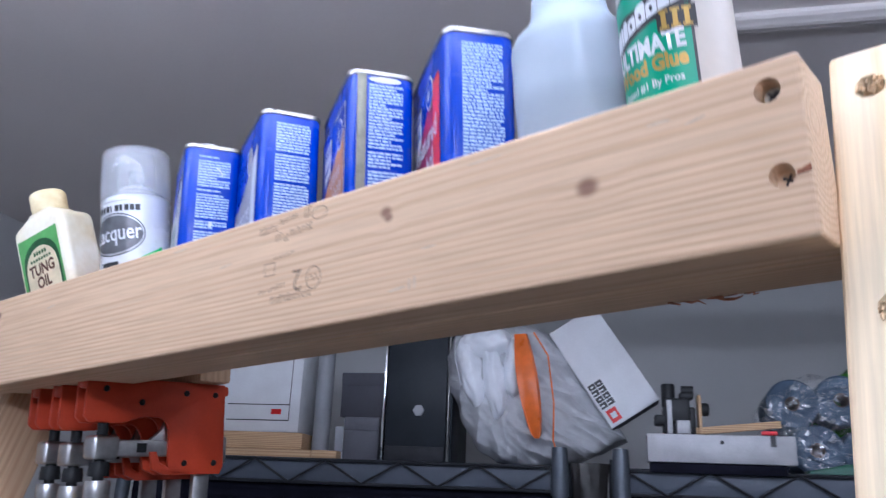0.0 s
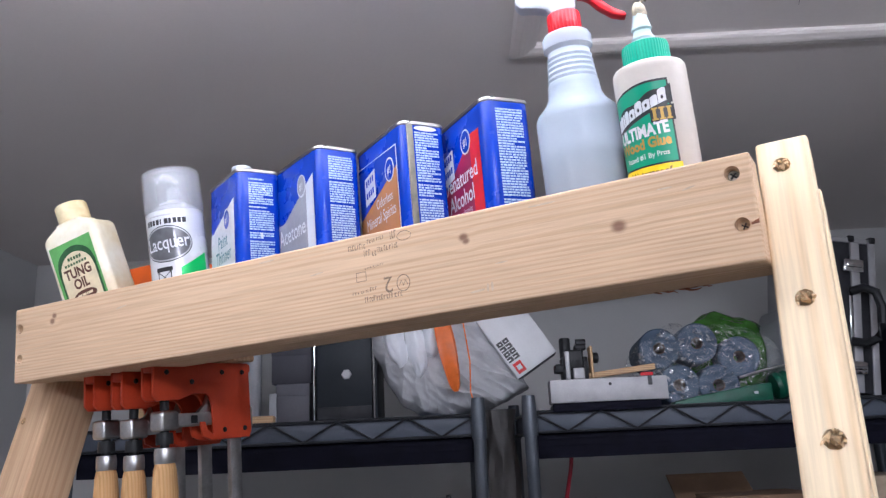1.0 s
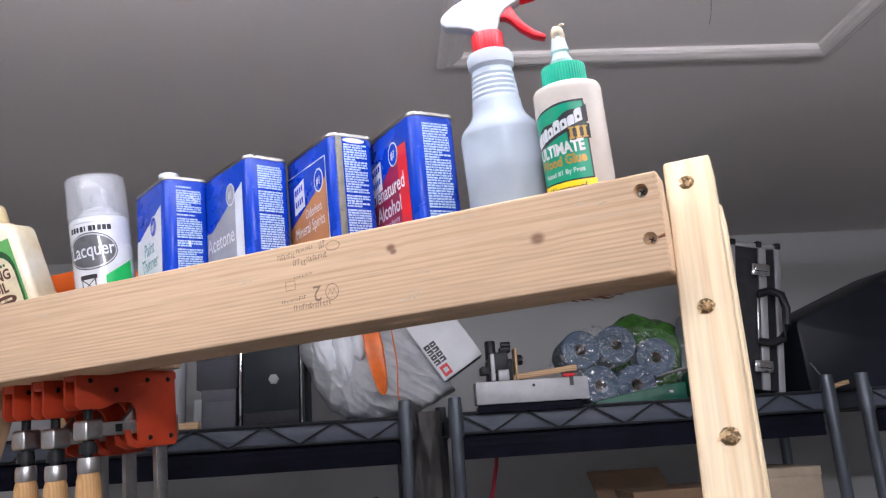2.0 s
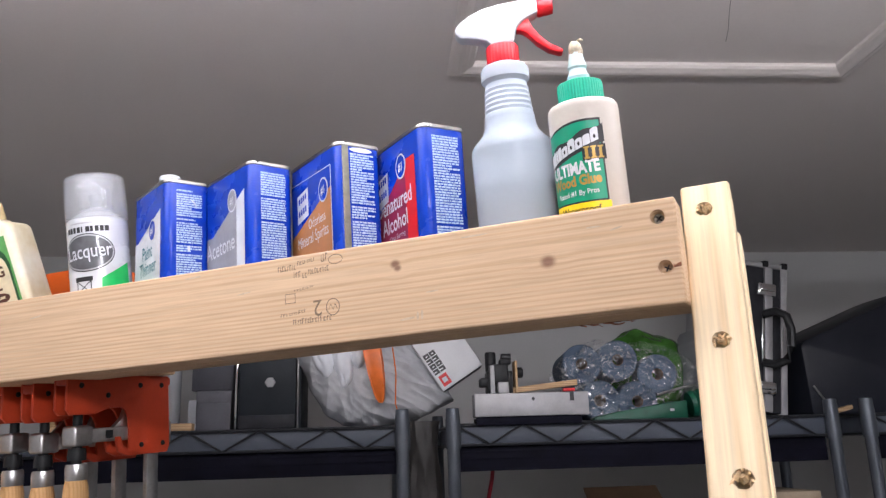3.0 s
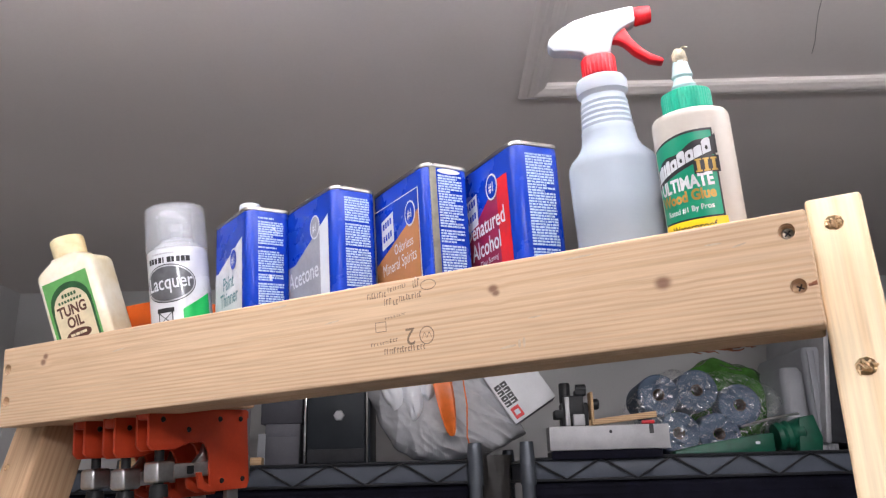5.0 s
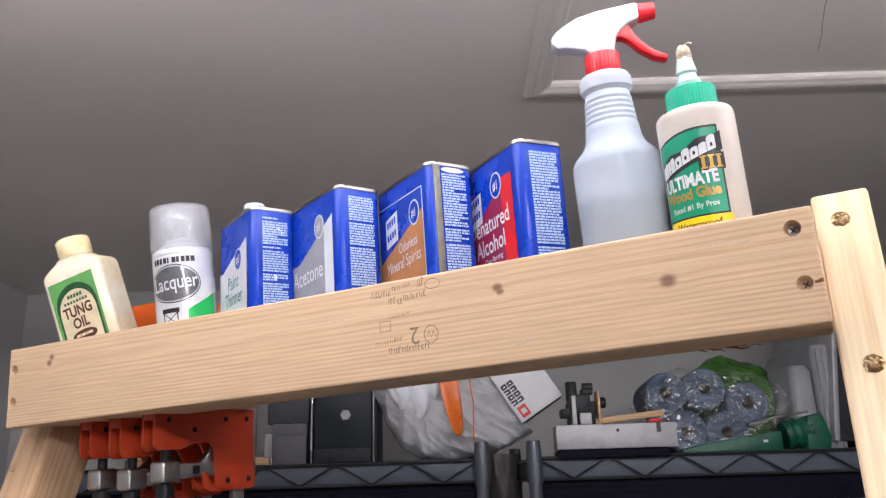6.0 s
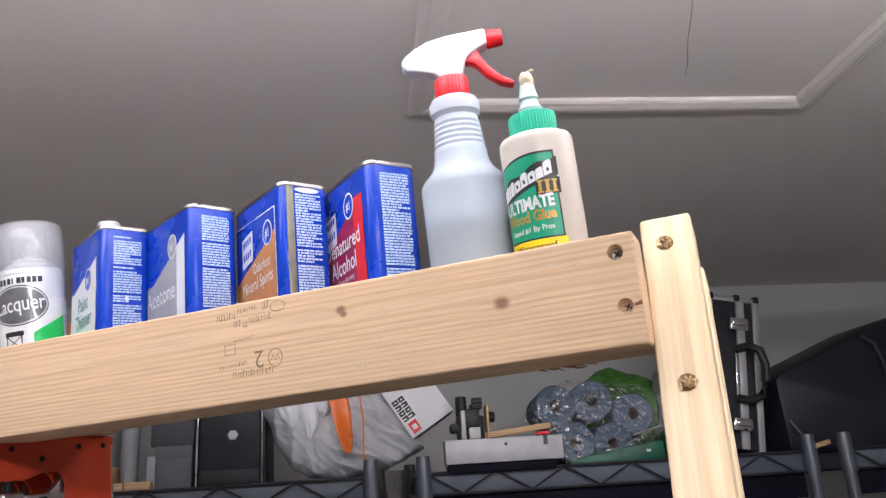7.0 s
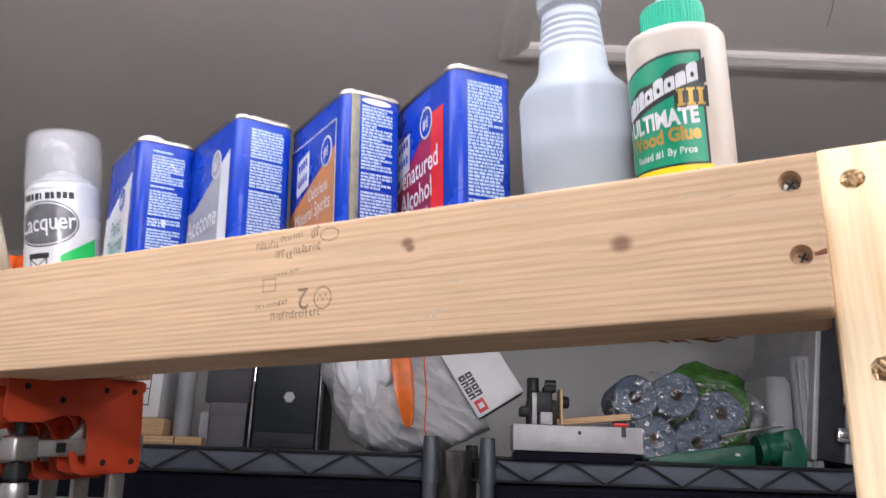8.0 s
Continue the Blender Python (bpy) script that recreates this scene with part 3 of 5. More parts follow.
def stamp_ring(cu, cv, ru, rv, wide, n=28):
    b = bmesh.new()
    for k in range(n):
        b.faces.new([b.verts.new(STAMP(cu + (ru + w) * math.cos(2 * math.pi * q / n), cv + (rv + w) * math.sin(2 * math.pi * q / n))) for w, q in ((0, k), (wide, k), (wide, k + 1), (0, k + 1))])
    return b


part("stamp_ring", stamp_ring(-0.2955, 1.8495, 0.0062, 0.0068, 0.0008), STAMP_INK, beam, "round ink mark", smooth=False)
part("stamp_ring", stamp_ring(-0.2915, 1.8915, 0.0068, 0.0038, 0.0007), STAMP_INK, beam, "oval ink mark", smooth=False)
zig = bmesh.new()
for k in range(4):
    up = k % 2
    zig.faces.new([zig.verts.new(STAMP(-0.2998 + 0.0022 * (k + f), 1.8468 + 0.0045 * (up if f == 0 else 1 - up) + g)) for f, g in ((0, 0), (1, 0), (1, 0.0012), (0, 0.0012))])
part("stamp_mark", zig, STAMP_INK, beam, smooth=False)
box_mark = bmesh.new()
for u0, u1, v0, v1 in ((-0.345, -0.334, 1.857, 1.8576), (-0.345, -0.334, 1.8652, 1.8658), (-0.345, -0.3444, 1.857, 1.8658), (-0.3346, -0.334, 1.857, 1.8658)):
    rect(u0, u1, v0, v1, STAMP, 1, box_mark)
part("stamp_mark", box_mark, STAMP_INK, beam, smooth=False)
part("grade_figure", lettering("2", 0.0205, STAMP, -0.311, 1.857, turn=180), STAMP_INK, beam, "faded stamped figure two")

# a split beside the lower screw, and pale scuffs
part("split", strip(-0.0062, -0.0006, lambda u: 1.8478 - 0.0011 + 0.1 * (u + 0.006), lambda u: 1.8478 + 0.0009 + 0.32 * (u + 0.006) * (1 if u > -0.004 else 0.4), STAMP, 8), BARK_RED, beam, "reddish split beside a screw")
for u, v, long, tall, tilt in ((-0.224, 1.8315, 0.007, 0.0011, 0.1), (-0.2145, 1.833, 0.0012, 0.0034, 0.5), (-0.2105, 1.8335, 0.0012, 0.004, 0.4), (-0.062, 1.8855, 0.006, 0.0008, 0.0), (-0.045, 1.882, 0.005, 0.0007, 0.2), (-0.39, 1.872, 0.008, 0.0008, 0.1), (-0.66, 1.878, 0.009, 0.0009, 0.12), (-0.2, 1.852, 0.006, 0.0007, 0.05), (-0.16, 1.893, 0.012, 0.0008, 0.02), (-0.45, 1.894, 0.01, 0.0009, 0.03)):
    part("scuff", ellipse(u, v, long, tall, lambda a, b, u=u, tilt=tilt: STAMP(a, b + tilt * (a - u)), 10), SCUFF, beam, "pale scuff in the wood", smooth=False)


def leaning_leg(name, x0, x1, y_front, z_front, z_top, depth, mat, knots, label):
    """A leg whose front face passes (y_front, z_front) and leans back; local z runs up the leg."""
    hold = part(name, box((x0, 0, -1.95), (x1, depth, (z_top - z_front) / math.cos(radians(LEAN))), 0.003, 3), mat, cart, label)
    hold.matrix_parent_inverse = Matrix.Identity(4)
    hold.matrix_basis = Matrix.Translation((0, y_front, z_front)) @ Matrix.Rotation(radians(-LEAN), 4, "X")
    cut = bmesh.new()
    for x, z, r in knots:
        lathe([(0, 0.016), (r * 0.8, 0.014), (r, 0.003), (r * 1.15, -0.004), (0, -0.004)], 9, cut, Matrix.Translation((x, 0, z)) @ Matrix.Rotation(radians(-90), 4, "X"))
    bpy.context.view_layer.update()
    bake_cut(hold, cut)
    hold.data.materials.clear()
    hold.data.materials.append(mat)
    rng = random.Random(int(1000 * abs(x0)) + 3)
    for x, z, r in knots:
        bm = bmesh.new()
        bmesh.ops.create_icosphere(bm, subdivisions=2, radius=r * 0.62, matrix=Matrix.Translation((x + r * 0.15, 0.0046, z + r * 0.15)) @ Matrix.Diagonal((1, 0.9, 1, 1)))
        for v in bm.verts:
            v.co += Vector((rng.uniform(-1, 1), rng.uniform(-1, 1), rng.uniform(-1, 1))) * r * 0.22
        slivers = []
        for _ in range(11):
            a = rng.uniform(-0.5, 3.6)
            p = Vector((x + r * 0.8 * math.cos(a), 0.002, z + r * 0.8 * math.sin(a)))
            q = p + Vector((rng.uniform(-0.5, 0.5) * r, -rng.uniform(0.1, 0.9) * r, rng.uniform(-0.9, 0.3) * r))
            slivers.append(tube([p, (p + q) / 2 + Vector((0, -0.0006, 0)), q], r * 0.17, 5, taper=[1, 1.1, 0.35]))
        plug = part("torn_plug", bm, TORN_WOOD, hold, "splintered wood round a screw hole", smooth=False)
        for b in slivers:
            part("splinter", b, TORN_WOOD, plug, smooth=False)
    return hold


post = leaning_leg("leg", -0.0005, 0.0375, 0.0175, 1.8, 1.921, 0.038, POST_WOOD, [(0.0165, 0.104, 0.0062), (0.0185, -0.008, 0.0064), (0.0225, -0.107, 0.0068)], "pale pine leg with torn screw holes")
leaning_leg("leg", -0.879, -0.822, 0.0405, 1.81, 1.913, 0.06, LEG_WOOD, [(-0.868, -0.045, 0.004)], "pine leg behind the front board")
back = part("leg_backing", box((0.004, 0.0385, -1.95), (0.0395, 0.0765, 0.102), 0.003), POST_WOOD, cart)
back.matrix_basis = Matrix.Translation((0, 0.0175, 1.8)) @ Matrix.Rotation(radians(-LEAN), 4, "X")
part("clamp_rail", box((-0.86, 0.15, 1.8186), (-0.64, 0.188, 1.8485), 0.003), LEG_WOOD, cart)
part("end_rail", box((-0.876, 0.085, 1.822), (-0.84, 0.3, 1.86), 0.003), LEG_WOOD, cart)

# ---- things on the shelf board ----
SHELF = 1.8492


def at_shelf(x, y, turn=0.0, forward=0.0, side=0.0, lift=0.0):
    """A pose on the shelf board; forward and side: degrees by which the top leans to the front and to its left."""
    return CART @ Matrix.Translation((x, y, SHELF + lift)) @ Matrix.Rotation(radians(forward), 4, "X") @ Matrix.Rotation(radians(-side), 4, "Y") @ Matrix.Rotation(radians(turn), 4, "Z")


def brand_shape(u, wide, tall, slant, put):
    """One rounded plain bar of a slanted brand mark."""
    top = lambda w: slant(w) - 0.0048 + (tall + 0.0048) * (0.86 + 0.14 * math.sqrt(max(0.0, 1 - ((w - u - wide / 2) / (wide / 2)) ** 2)))
    return strip(u, u + wide, lambda w: slant(w) - 0.0048, top, put, 8)


def wood_glue(x, y):
    R = 0.0298
    ob = thing("glue_bottle", at_shelf(x, y, forward=5) @ Matrix.Diagonal((1.02, 1.02, 0.972, 1)), "cream plastic wood glue bottle with green label and green cap", "bottle")
    part("body", lathe([(0, 0), (R - 0.004, 0), (R - 0.001, 0.0015), (R, 0.005), (R, 0.1555), (R - 0.0005, 0.159), (R - 0.002, 0.1615), (R - 0.006, 0.1634), (0.0205, 0.1638), (0.017, 0.1642), (0.017, 0.168), (0, 0.168)], 64), GLUE_PLASTIC, ob)
    ribs = bmesh.new()
    loops = []
    n = 96
    for r, z in ((0.0186, 0.1645), (0.0195, 0.1655), (0.0195, 0.1795), (0.0188, 0.1825), (0.012, 0.1855), (0.0085, 0.1868)):
        loops.append([((r - (0.0005 if k % 2 and r > 0.0184 else 0)) * math.cos(2 * math.pi * k / n), (r - (0.0005 if k % 2 and r > 0.0184 else 0)) * math.sin(2 * math.pi * k / n), z) for k in range(n)])
    cap = part("cap", loft(loops, ribs), CAP_GREEN, ob, "ribbed green screw cap")
    part("nozzle", lathe([(0, 0.186), (0.0095, 0.1866), (0.0098, 0.189), (0.0078, 0.1925), (0.0072, 0.196), (0.0085, 0.198), (0.0076, 0.2015), (0.0055, 0.212), (0.005, 0.219), (0, 0.2195)], 32), NOZZLE, cap, "pale translucent twist nozzle")
    rng = random.Random(3)
    bm = lathe([(0, 0.2085), (0.0056, 0.209), (0.0061, 0.213), (0.0056, 0.219), (0.003, 0.2225), (0, 0.223)], 20)
    for v in bm.verts:
        v.co += Vector((rng.uniform(-1, 1), rng.uniform(-1, 1), rng.uniform(-0.8, 0.8))) * 0.0007
    tube([(0.002, 0, 0.222), (0.005, -0.001, 0.2235), (0.0075, -0.001, 0.2222)], 0.0009, 6, bm)
    part("dried_tip", bm, DRIED_GLUE, cap, "crust of dried glue on the tip")
    put = lambda lift: on_cyl(R, lift, -96)
    label = part("label", strip(-0.031, 0.022, lambda u: 0.036, lambda u: 0.1345 + 0.008 * math.sin(min(1, (u + 0.031) / 0.04) * 1.57), put(0.0003)), BLACK_INK, ob, "printed green and yellow label with dark outline")
    part("label_field", strip(-0.0305, 0.0205, lambda u: 0.072, lambda u: 0.1325 + 0.008 * math.sin(min(1, (u + 0.031) / 0.04) * 1.57), put(0.0005)), GREEN_LABEL, label)
    part("label_band", rect(-0.0305, 0.0235, 0.0385, 0.0705, put(0.0005), 16), YELLOW_INK, label, "yellow band at the foot of the label")
    # brand panel: plain slanted shapes
    slant = lambda u: 0.119 + 0.36 * (u + 0.006)
    part("brand_outline", strip(-0.031, 0.0235, lambda u: slant(u) - 0.0082, lambda u: slant(u) + 0.0082 + 0.0015 * math.sin(u * 260), put(0.0007)), BLACK_INK, label, "dark slanted brand panel")
    marks = part("brand_bars", brand_shape(-0.0285, 0.0045, 0.0056, slant, put(0.0009)), INK_WHITE, label, "white slanted brand shape")
    for k, (wide, tall) in enumerate(((0.0038, 0.0068), (0.0024, 0.0062), (0.0042, 0.0066), (0.0058, 0.0042), (0.0062, 0.0068), (0.006, 0.0042), (0.0058, 0.0042), (0.0064, 0.0072))):
        u = -0.0248 + sum((0.0042, 0.0028, 0.0046, 0.0062, 0.0066, 0.0064, 0.0062)[:k])
        part("brand_bar", brand_shape(u, wide, tall, slant, put(0.0009)), INK_WHITE, marks)
        if k in (3, 4, 5, 7):
            part("brand_counter", ellipse(u + wide * 0.5, slant(u + wide * 0.5) - 0.0006, wide * 0.16, 0.0018, put(0.0011), 8), BLACK_INK, marks)
    part("numeral_outline", rect(0.0045, 0.0238, 0.106, 0.1195, put(0.0008), 6), BLACK_INK, label)
    for k in range(3):
        u = 0.0058 + 0.0056 * k
        bm = rect(u + 0.001, u + 0.0034, 0.108, 0.1175, put(0.001), 2)
        rect(u, u + 0.0046, 0.1072, 0.1086, put(0.001), 2, bm)
        rect(u, u + 0.0046, 0.1166, 0.118, put(0.001), 2, bm)
        part("brand_bar", bm, GOLD_INK, label, "gold bar")
    part("word", lettering("ULTIMATE", 0.0142, put(0.0009), -0.005, 0.0958, squeeze=0.68, turn=2, bold=0.0006), INK_WHITE, label, "white word ULTIMATE")
    part("word", lettering("Wood Glue", 0.0118, put(0.0009), -0.005, 0.0858, squeeze=0.78, turn=2, bold=0.0005), GOLD_INK, label, "gold words Wood Glue")
    part("word", lettering("Rated #1 By Pros", 0.0062, put(0.0009), -0.004, 0.0772, squeeze=0.85, turn=2, bold=0.0001), INK_WHITE, label, "small white words Rated #1 By Pros")
    part("word", lettering("Waterproof", 0.0078, put(0.0009), -0.003, 0.0622, squeeze=0.9, bold=0.0001), BLACK_INK, label, "black word Waterproof")
    part("word", print_lines(-0.02, 0.014, 0.045, 0.0575, 0.006, put(0.0009), 4), BLACK_INK, label)
    return ob


def spray_bottle(x, y):
    R = 0.0405
    ob = thing("spray_bottle", at_shelf(x, y, turn=20, forward=4.5) @ Matrix.Scale(0.938, 4), "translucent plastic spray bottle half full, with red and white trigger head", "bottle")
    prof = [(0, 0), (R - 0.005, 0), (R - 0.001, 0.002), (R, 0.007), (R, 0.1405), (R - 0.0009, 0.1445), (R - 0.0035, 0.149), (R - 0.009, 0.1545), (0.0278, 0.1595), (0.0256, 0.165), (0.0246, 0.173)]
    for k in range(6):
        z = 0.1765 + 0.0052 * k
        r = 0.0244 - 0.0005 * k
        prof += [(r, z), (r - 0.0012, z + 0.0026)]
    prof += [(0.0202, 0.2085), (0.0215, 0.2105), (0.0236, 0.2125), (0.0238, 0.2225), (0.0215, 0.2265), (0.0155, 0.2285), (0.0155, 0.232)]
    body = part("body", lathe(prof, 72), MILKY, ob, "milky translucent bottle body")
    part("liquid", lathe([(0, 0.0025), (R - 0.006, 0.0025), (R - 0.0022, 0.008), (R - 0.0022, 0.1065), (0, 0.1065)], 64), LIQUID_DIM, ob, "liquid coloured dark for the dimness seen through it")
    part("dip_tube", tube([(0, 0, 0.236), (0.004, 0, 0.12), (0.016, 0, 0.008)], 0.0028, 10), WHITE_PLASTIC, ob)
    n, loops = 84, []
    for r, z in ((0.0155, 0.2292), (0.0162, 0.2298), (0.0162, 0.2462), (0.0152, 0.2478), (0.006, 0.248)):
        loops.append([((r - (0.0007 if k % 3 == 0 and r > 0.016 else 0)) * math.cos(2 * math.pi * k / n), (r - (0.0007 if k % 3 == 0 and r > 0.016 else 0)) * math.sin(2 * math.pi * k / n), z) for k in range(n)])
    part("collar", loft(loops), RED_PLASTIC, ob, "ribbed red collar")
    # the head in profile, x to the nozzle
    top = [(-0.045, 0.263), (-0.0445, 0.2685), (-0.040, 0.274), (-0.03, 0.2805), (-0.018, 0.286), (0.0, 0.2895), (0.0385, 0.2925)]
    low = [(0.0385, 0.276), (0.028, 0.2725), (0.018, 0.266), (0.013, 0.2565), (0.0125, 0.248), (-0.0125, 0.248), (-0.0135, 0.252), (-0.03, 0.2565), (-0.04, 0.2575)]
    part("head", prism(top + low, 0.02, 0.0034, m=Matrix.Translation((0, -0.01, 0))), WHITE_PLASTIC, ob, "white trigger head")
    noz = lathe([(0, 0), (0.0082, 0), (0.0092, 0.002), (0.0086, 0.0065), (0.0086, 0.009), (0.0078, 0.0155), (0.003, 0.0162), (0, 0.0155)], 12, m=Matrix.Translation((0.038, 0, 0.284)) @ Matrix.Rotation(radians(88), 4, "Y"))
    part("nozzle", noz, RED_PLASTIC, ob, "red nozzle")
    trig = [(0.012, 0.262), (0.017, 0.2665), (0.024, 0.273), (0.0285, 0.2725), (0.0315, 0.264), (0.038, 0.254), (0.0475, 0.2445), (0.0585, 0.238), (0.0595, 0.2352), (0.057, 0.2335), (0.046, 0.2375), (0.034, 0.247), (0.0265, 0.2565), (0.021, 0.2605)]
    part("trigger", prism(trig, 0.013, 0.0018, m=Matrix.Translation((0, -0.0065, 0))), RED_PLASTIC, ob, "curved red trigger")
    return ob


def solvent_can(corner_x, corner_y, turn, style, label, lean=0.0):
    """A flat rectangular solvent can; its near corner (front right) stands at the given place."""
    W, D, H, RC = (0.1 if style == "thinner" else 0.113), 0.05, 0.168, 0.0095
    rot = Matrix.Rotation(radians(turn), 4, "Z")
    off = rot @ Vector((-W / 2 + 0.004, D / 2 - 0.003, 0))
    ob = thing("solvent_can", at_shelf(corner_x + off.x, corner_y + off.y, turn, lean), label, "can", "row of solvent cans")
    part("body", loft([round_rect(W - 0.002, D - 0.002, RC, 0.0), round_rect(W, D, RC, 0.002), round_rect(W, D, RC, H - 0.003), round_rect(W - 0.001, D - 0.001, RC, H - 0.001)]), BLUE, ob, "glossy blue printed body")
    rim = [round_rect(W + o, D + o, RC + o / 2, z) for o, z in ((0.0, H - 0.0032), (0.0016, H - 0.0026), (0.0018, H - 0.0004), (0.0008, H + 0.0008), (-0.002, H + 0.0008), (-0.0028, H - 0.0022))]
    part("rim", loft(rim), TIN, ob, "crimped tinplate rim and top")
    part("base_rim", loft([round_rect(W + o, D + o, RC + o / 2, z) for o, z in ((-0.002, -0.0), (0.0014, 0.0004), (0.0016, 0.0026), (0.0, 0.0032))]), TIN, ob)
    capx, tall = (0.03, 0.0125) if style != "thinner" else (0.004, 0.02)
    part("cap", lathe([(0, H + tall), (0.0105, H + tall), (0.0118, H + tall - 0.0015), (0.0122, H), (0, H)], 28, m=Matrix.Translation((-capx, 0, 0))), WHITE_PLASTIC, ob, "white screw cap")
    F = lambda lift: on_front(-D / 2, lift)
    S = lambda lift: on_right(W / 2, lift)
    edge = W / 2 - RC
    # small print on the narrow side
    n0 = -D / 2 + RC * 0.62
    part("small_print", print_lines(n0 + (0.0085 if style == "spirits" else 0.006), D / 2 - RC * 0.7 - 0.003, 0.012, H - 0.01, 0.0026, S(0.0004), hash_of(style)), PALE_BLUE_INK, ob, "dense pale small print", smooth=False)
    if style == "thinner":
        part("paint_drip", ellipse(0.0005, 0.093, 0.0016, 0.0028, S(0.0007)), INK_WHITE, ob, "dried white drip")
        part("paint_drip", strip(0.003, 0.009, lambda u: 0.146 - 220 * (u - 0.003) ** 2, lambda u: 0.1475 - 190 * (u - 0.003) ** 2, S(0.0007), 6), INK_WHITE, ob, "dried white drip")
    left = -W / 2 + RC * 0.8
    if style == "alcohol":
        pan = part("front_label", strip(left, edge - 0.004, lambda u: 0.0, lambda u: 0.142 - 0.65 * (edge - 0.02 - u) if u < edge - 0.02 else 0.142, F(0.0003)), CRIMSON, ob, "crimson and red front label")
        part("red_panel", rect(edge - 0.0235, edge - 0.0035, 0.002, 0.1425, F(0.0006), 2), RED_INK, pan)
        part("brand_patch", strip(-0.038, -0.014, lambda u: 0.106 + 0.2 * (u + 0.038), lambda u: 0.136 + 0.2 * (u + 0.038), F(0.0006), 2), INK_WHITE, pan, "white brand patch")
        bm = bmesh.new()
        for v in (0.1155, 0.1285):
            for k in range(4):
                rect(-0.0345 + 0.0046 * k, -0.0313 + 0.0046 * k, v - 0.001 + 0.001 * k, v + 0.0055 + 0.001 * k, F(0.0008), 1, bm)
        part("brand_bars", bm, BLUE, pan)
        part("word", lettering("Denatured", 0.0225, F(0.0008), 0.036, 0.1005, "RIGHT", squeeze=0.78, turn=3, bold=0.0003), INK_WHITE, pan, "white word Denatured")
        part("word", lettering("Alcohol", 0.0225, F(0.0008), 0.026, 0.08, "RIGHT", squeeze=0.78, turn=3, bold=0.0003), INK_WHITE, pan, "white word Alcohol")
        part("word", lettering("Clean Burning", 0.0074, F(0.0008), 0.0185, 0.0705, "RIGHT", squeeze=0.8, turn=3), INK_WHITE, pan, "white words Clean Burning")
        part("word", lettering("Fuel", 0.02, F(0.0008), 0.0185, 0.0525, "RIGHT", squeeze=0.78, turn=3, bold=0.0003), INK_WHITE, pan, "white word Fuel")
        bu, bv = 0.016, 0.138
    elif style == "spirits":
        pan = part("front_label", rect(left, edge - 0.0035, 0.004, 0.149, F(0.0003), 2), INK_WHITE, ob, "orange label with a thin white frame")
        part("label_field", rect(left, edge - 0.0048, 0.005, 0.1478, F(0.0005), 2), BLUE, pan)
        part("orange_panel", strip(left, edge - 0.0048, lambda u: 0.005, lambda u: 0.127 - 0.4 * (edge - 0.005 - u), F(0.0007)), ORANGE_INK, pan)
        part("brand_patch", strip(-0.034, -0.008, lambda u: 0.104 + 0.2 * (u + 0.034), lambda u: 0.134 + 0.2 * (u + 0.034), F(0.0009), 2), INK_WHITE, pan, "white brand patch")
        bm = bmesh.new()
        for v in (0.1125, 0.1255):
            for k in range(4):
                rect(-0.0305 + 0.005 * k, -0.027 + 0.005 * k, v - 0.001 + 0.001 * k, v + 0.0055 + 0.001 * k, F(0.0011), 1, bm)
        part("brand_bars", bm, BLUE, pan)
        part("word", lettering("Odorless", 0.0145, F(0.001), 0.031, 0.096, "RIGHT", squeeze=0.72, turn=3), INK_WHITE, pan, "white word Odorless")
        part("word", lettering("Mineral Spirits", 0.017, F(0.001), 0.0365, 0.081, "RIGHT", squeeze=0.72, turn=3), INK_WHITE, pan, "white words Mineral Spirits")
        part("word", lettering("CLEANS UP", 0.0088, F(0.001), 0.033, 0.058, "RIGHT", squeeze=0.75, turn=3), INK_WHITE, pan, "white words CLEANS UP")
        part("word", lettering("FOR JOBS", 0.0088, F(0.001), 0.033, 0.047, "RIGHT", squeeze=0.75, turn=3), INK_WHITE, pan, "white words FOR JOBS")
        part("seam", box((W / 2 - 0.0002, -D / 2 + 0.0055, 0.001), (W / 2 + 0.0012, -D / 2 + 0.0125, H - 0.003), 0.0004), SEAM, ob, "bare metal side seam")
        part("top_patch", ellipse(0.0015, H - 0.0062, 0.0125, 0.0026, S(0.0006)), INK_WHITE, ob)
        bu, bv = 0.027, 0.127
    elif style == "acetone":
        pan = part("front_label", strip(left, edge - 0.0025, lambda u: 0.0, lambda u: max(0.104, 0.141 - 0.5 * (edge - 0.004 - u)), F(0.0003)), GREY_INK, ob, "grey front label")
        part("pale_strip", strip(edge - 0.0205, edge - 0.0025, lambda u: 0.002, lambda u: 0.141 - 0.5 * (edge - 0.004 - u), F(0.0005), 4), PALE_LABEL, pan)
        part("word", lettering("Acetone", 0.025, F(0.0008), 0.0235, 0.083, "RIGHT", squeeze=0.78, turn=3, bold=0.0002), INK_WHITE, pan, "white word Acetone")
        part("word", lettering("RESIDUE", 0.0095, F(0.0008), 0.0355, 0.0525, "RIGHT", squeeze=0.85, turn=3), INK_WHITE, pan, "white word RESIDUE")
        bu, bv = 0.0175, 0.1345
    else:
        pan = part("front_label", strip(left, edge - 0.0045, lambda u: 0.0, lambda u: max(0.112, 0.139 - 0.38 * (edge - 0.004 - u)), F(0.0003)), INK_WHITE, ob, "white and pale blue front label")
        part("label_field", strip(left, edge - 0.022, lambda u: 0.002, lambda u: 0.1 - 0.25 * (edge - 0.022 - u), F(0.0005)), PALE_LABEL, pan)
        part("word", lettering("Paint", 0.022, F(0.0008), 0.014, 0.09, "RIGHT", squeeze=0.72, turn=3, bold=0.0002), TEAL_INK, pan, "dark word Paint")
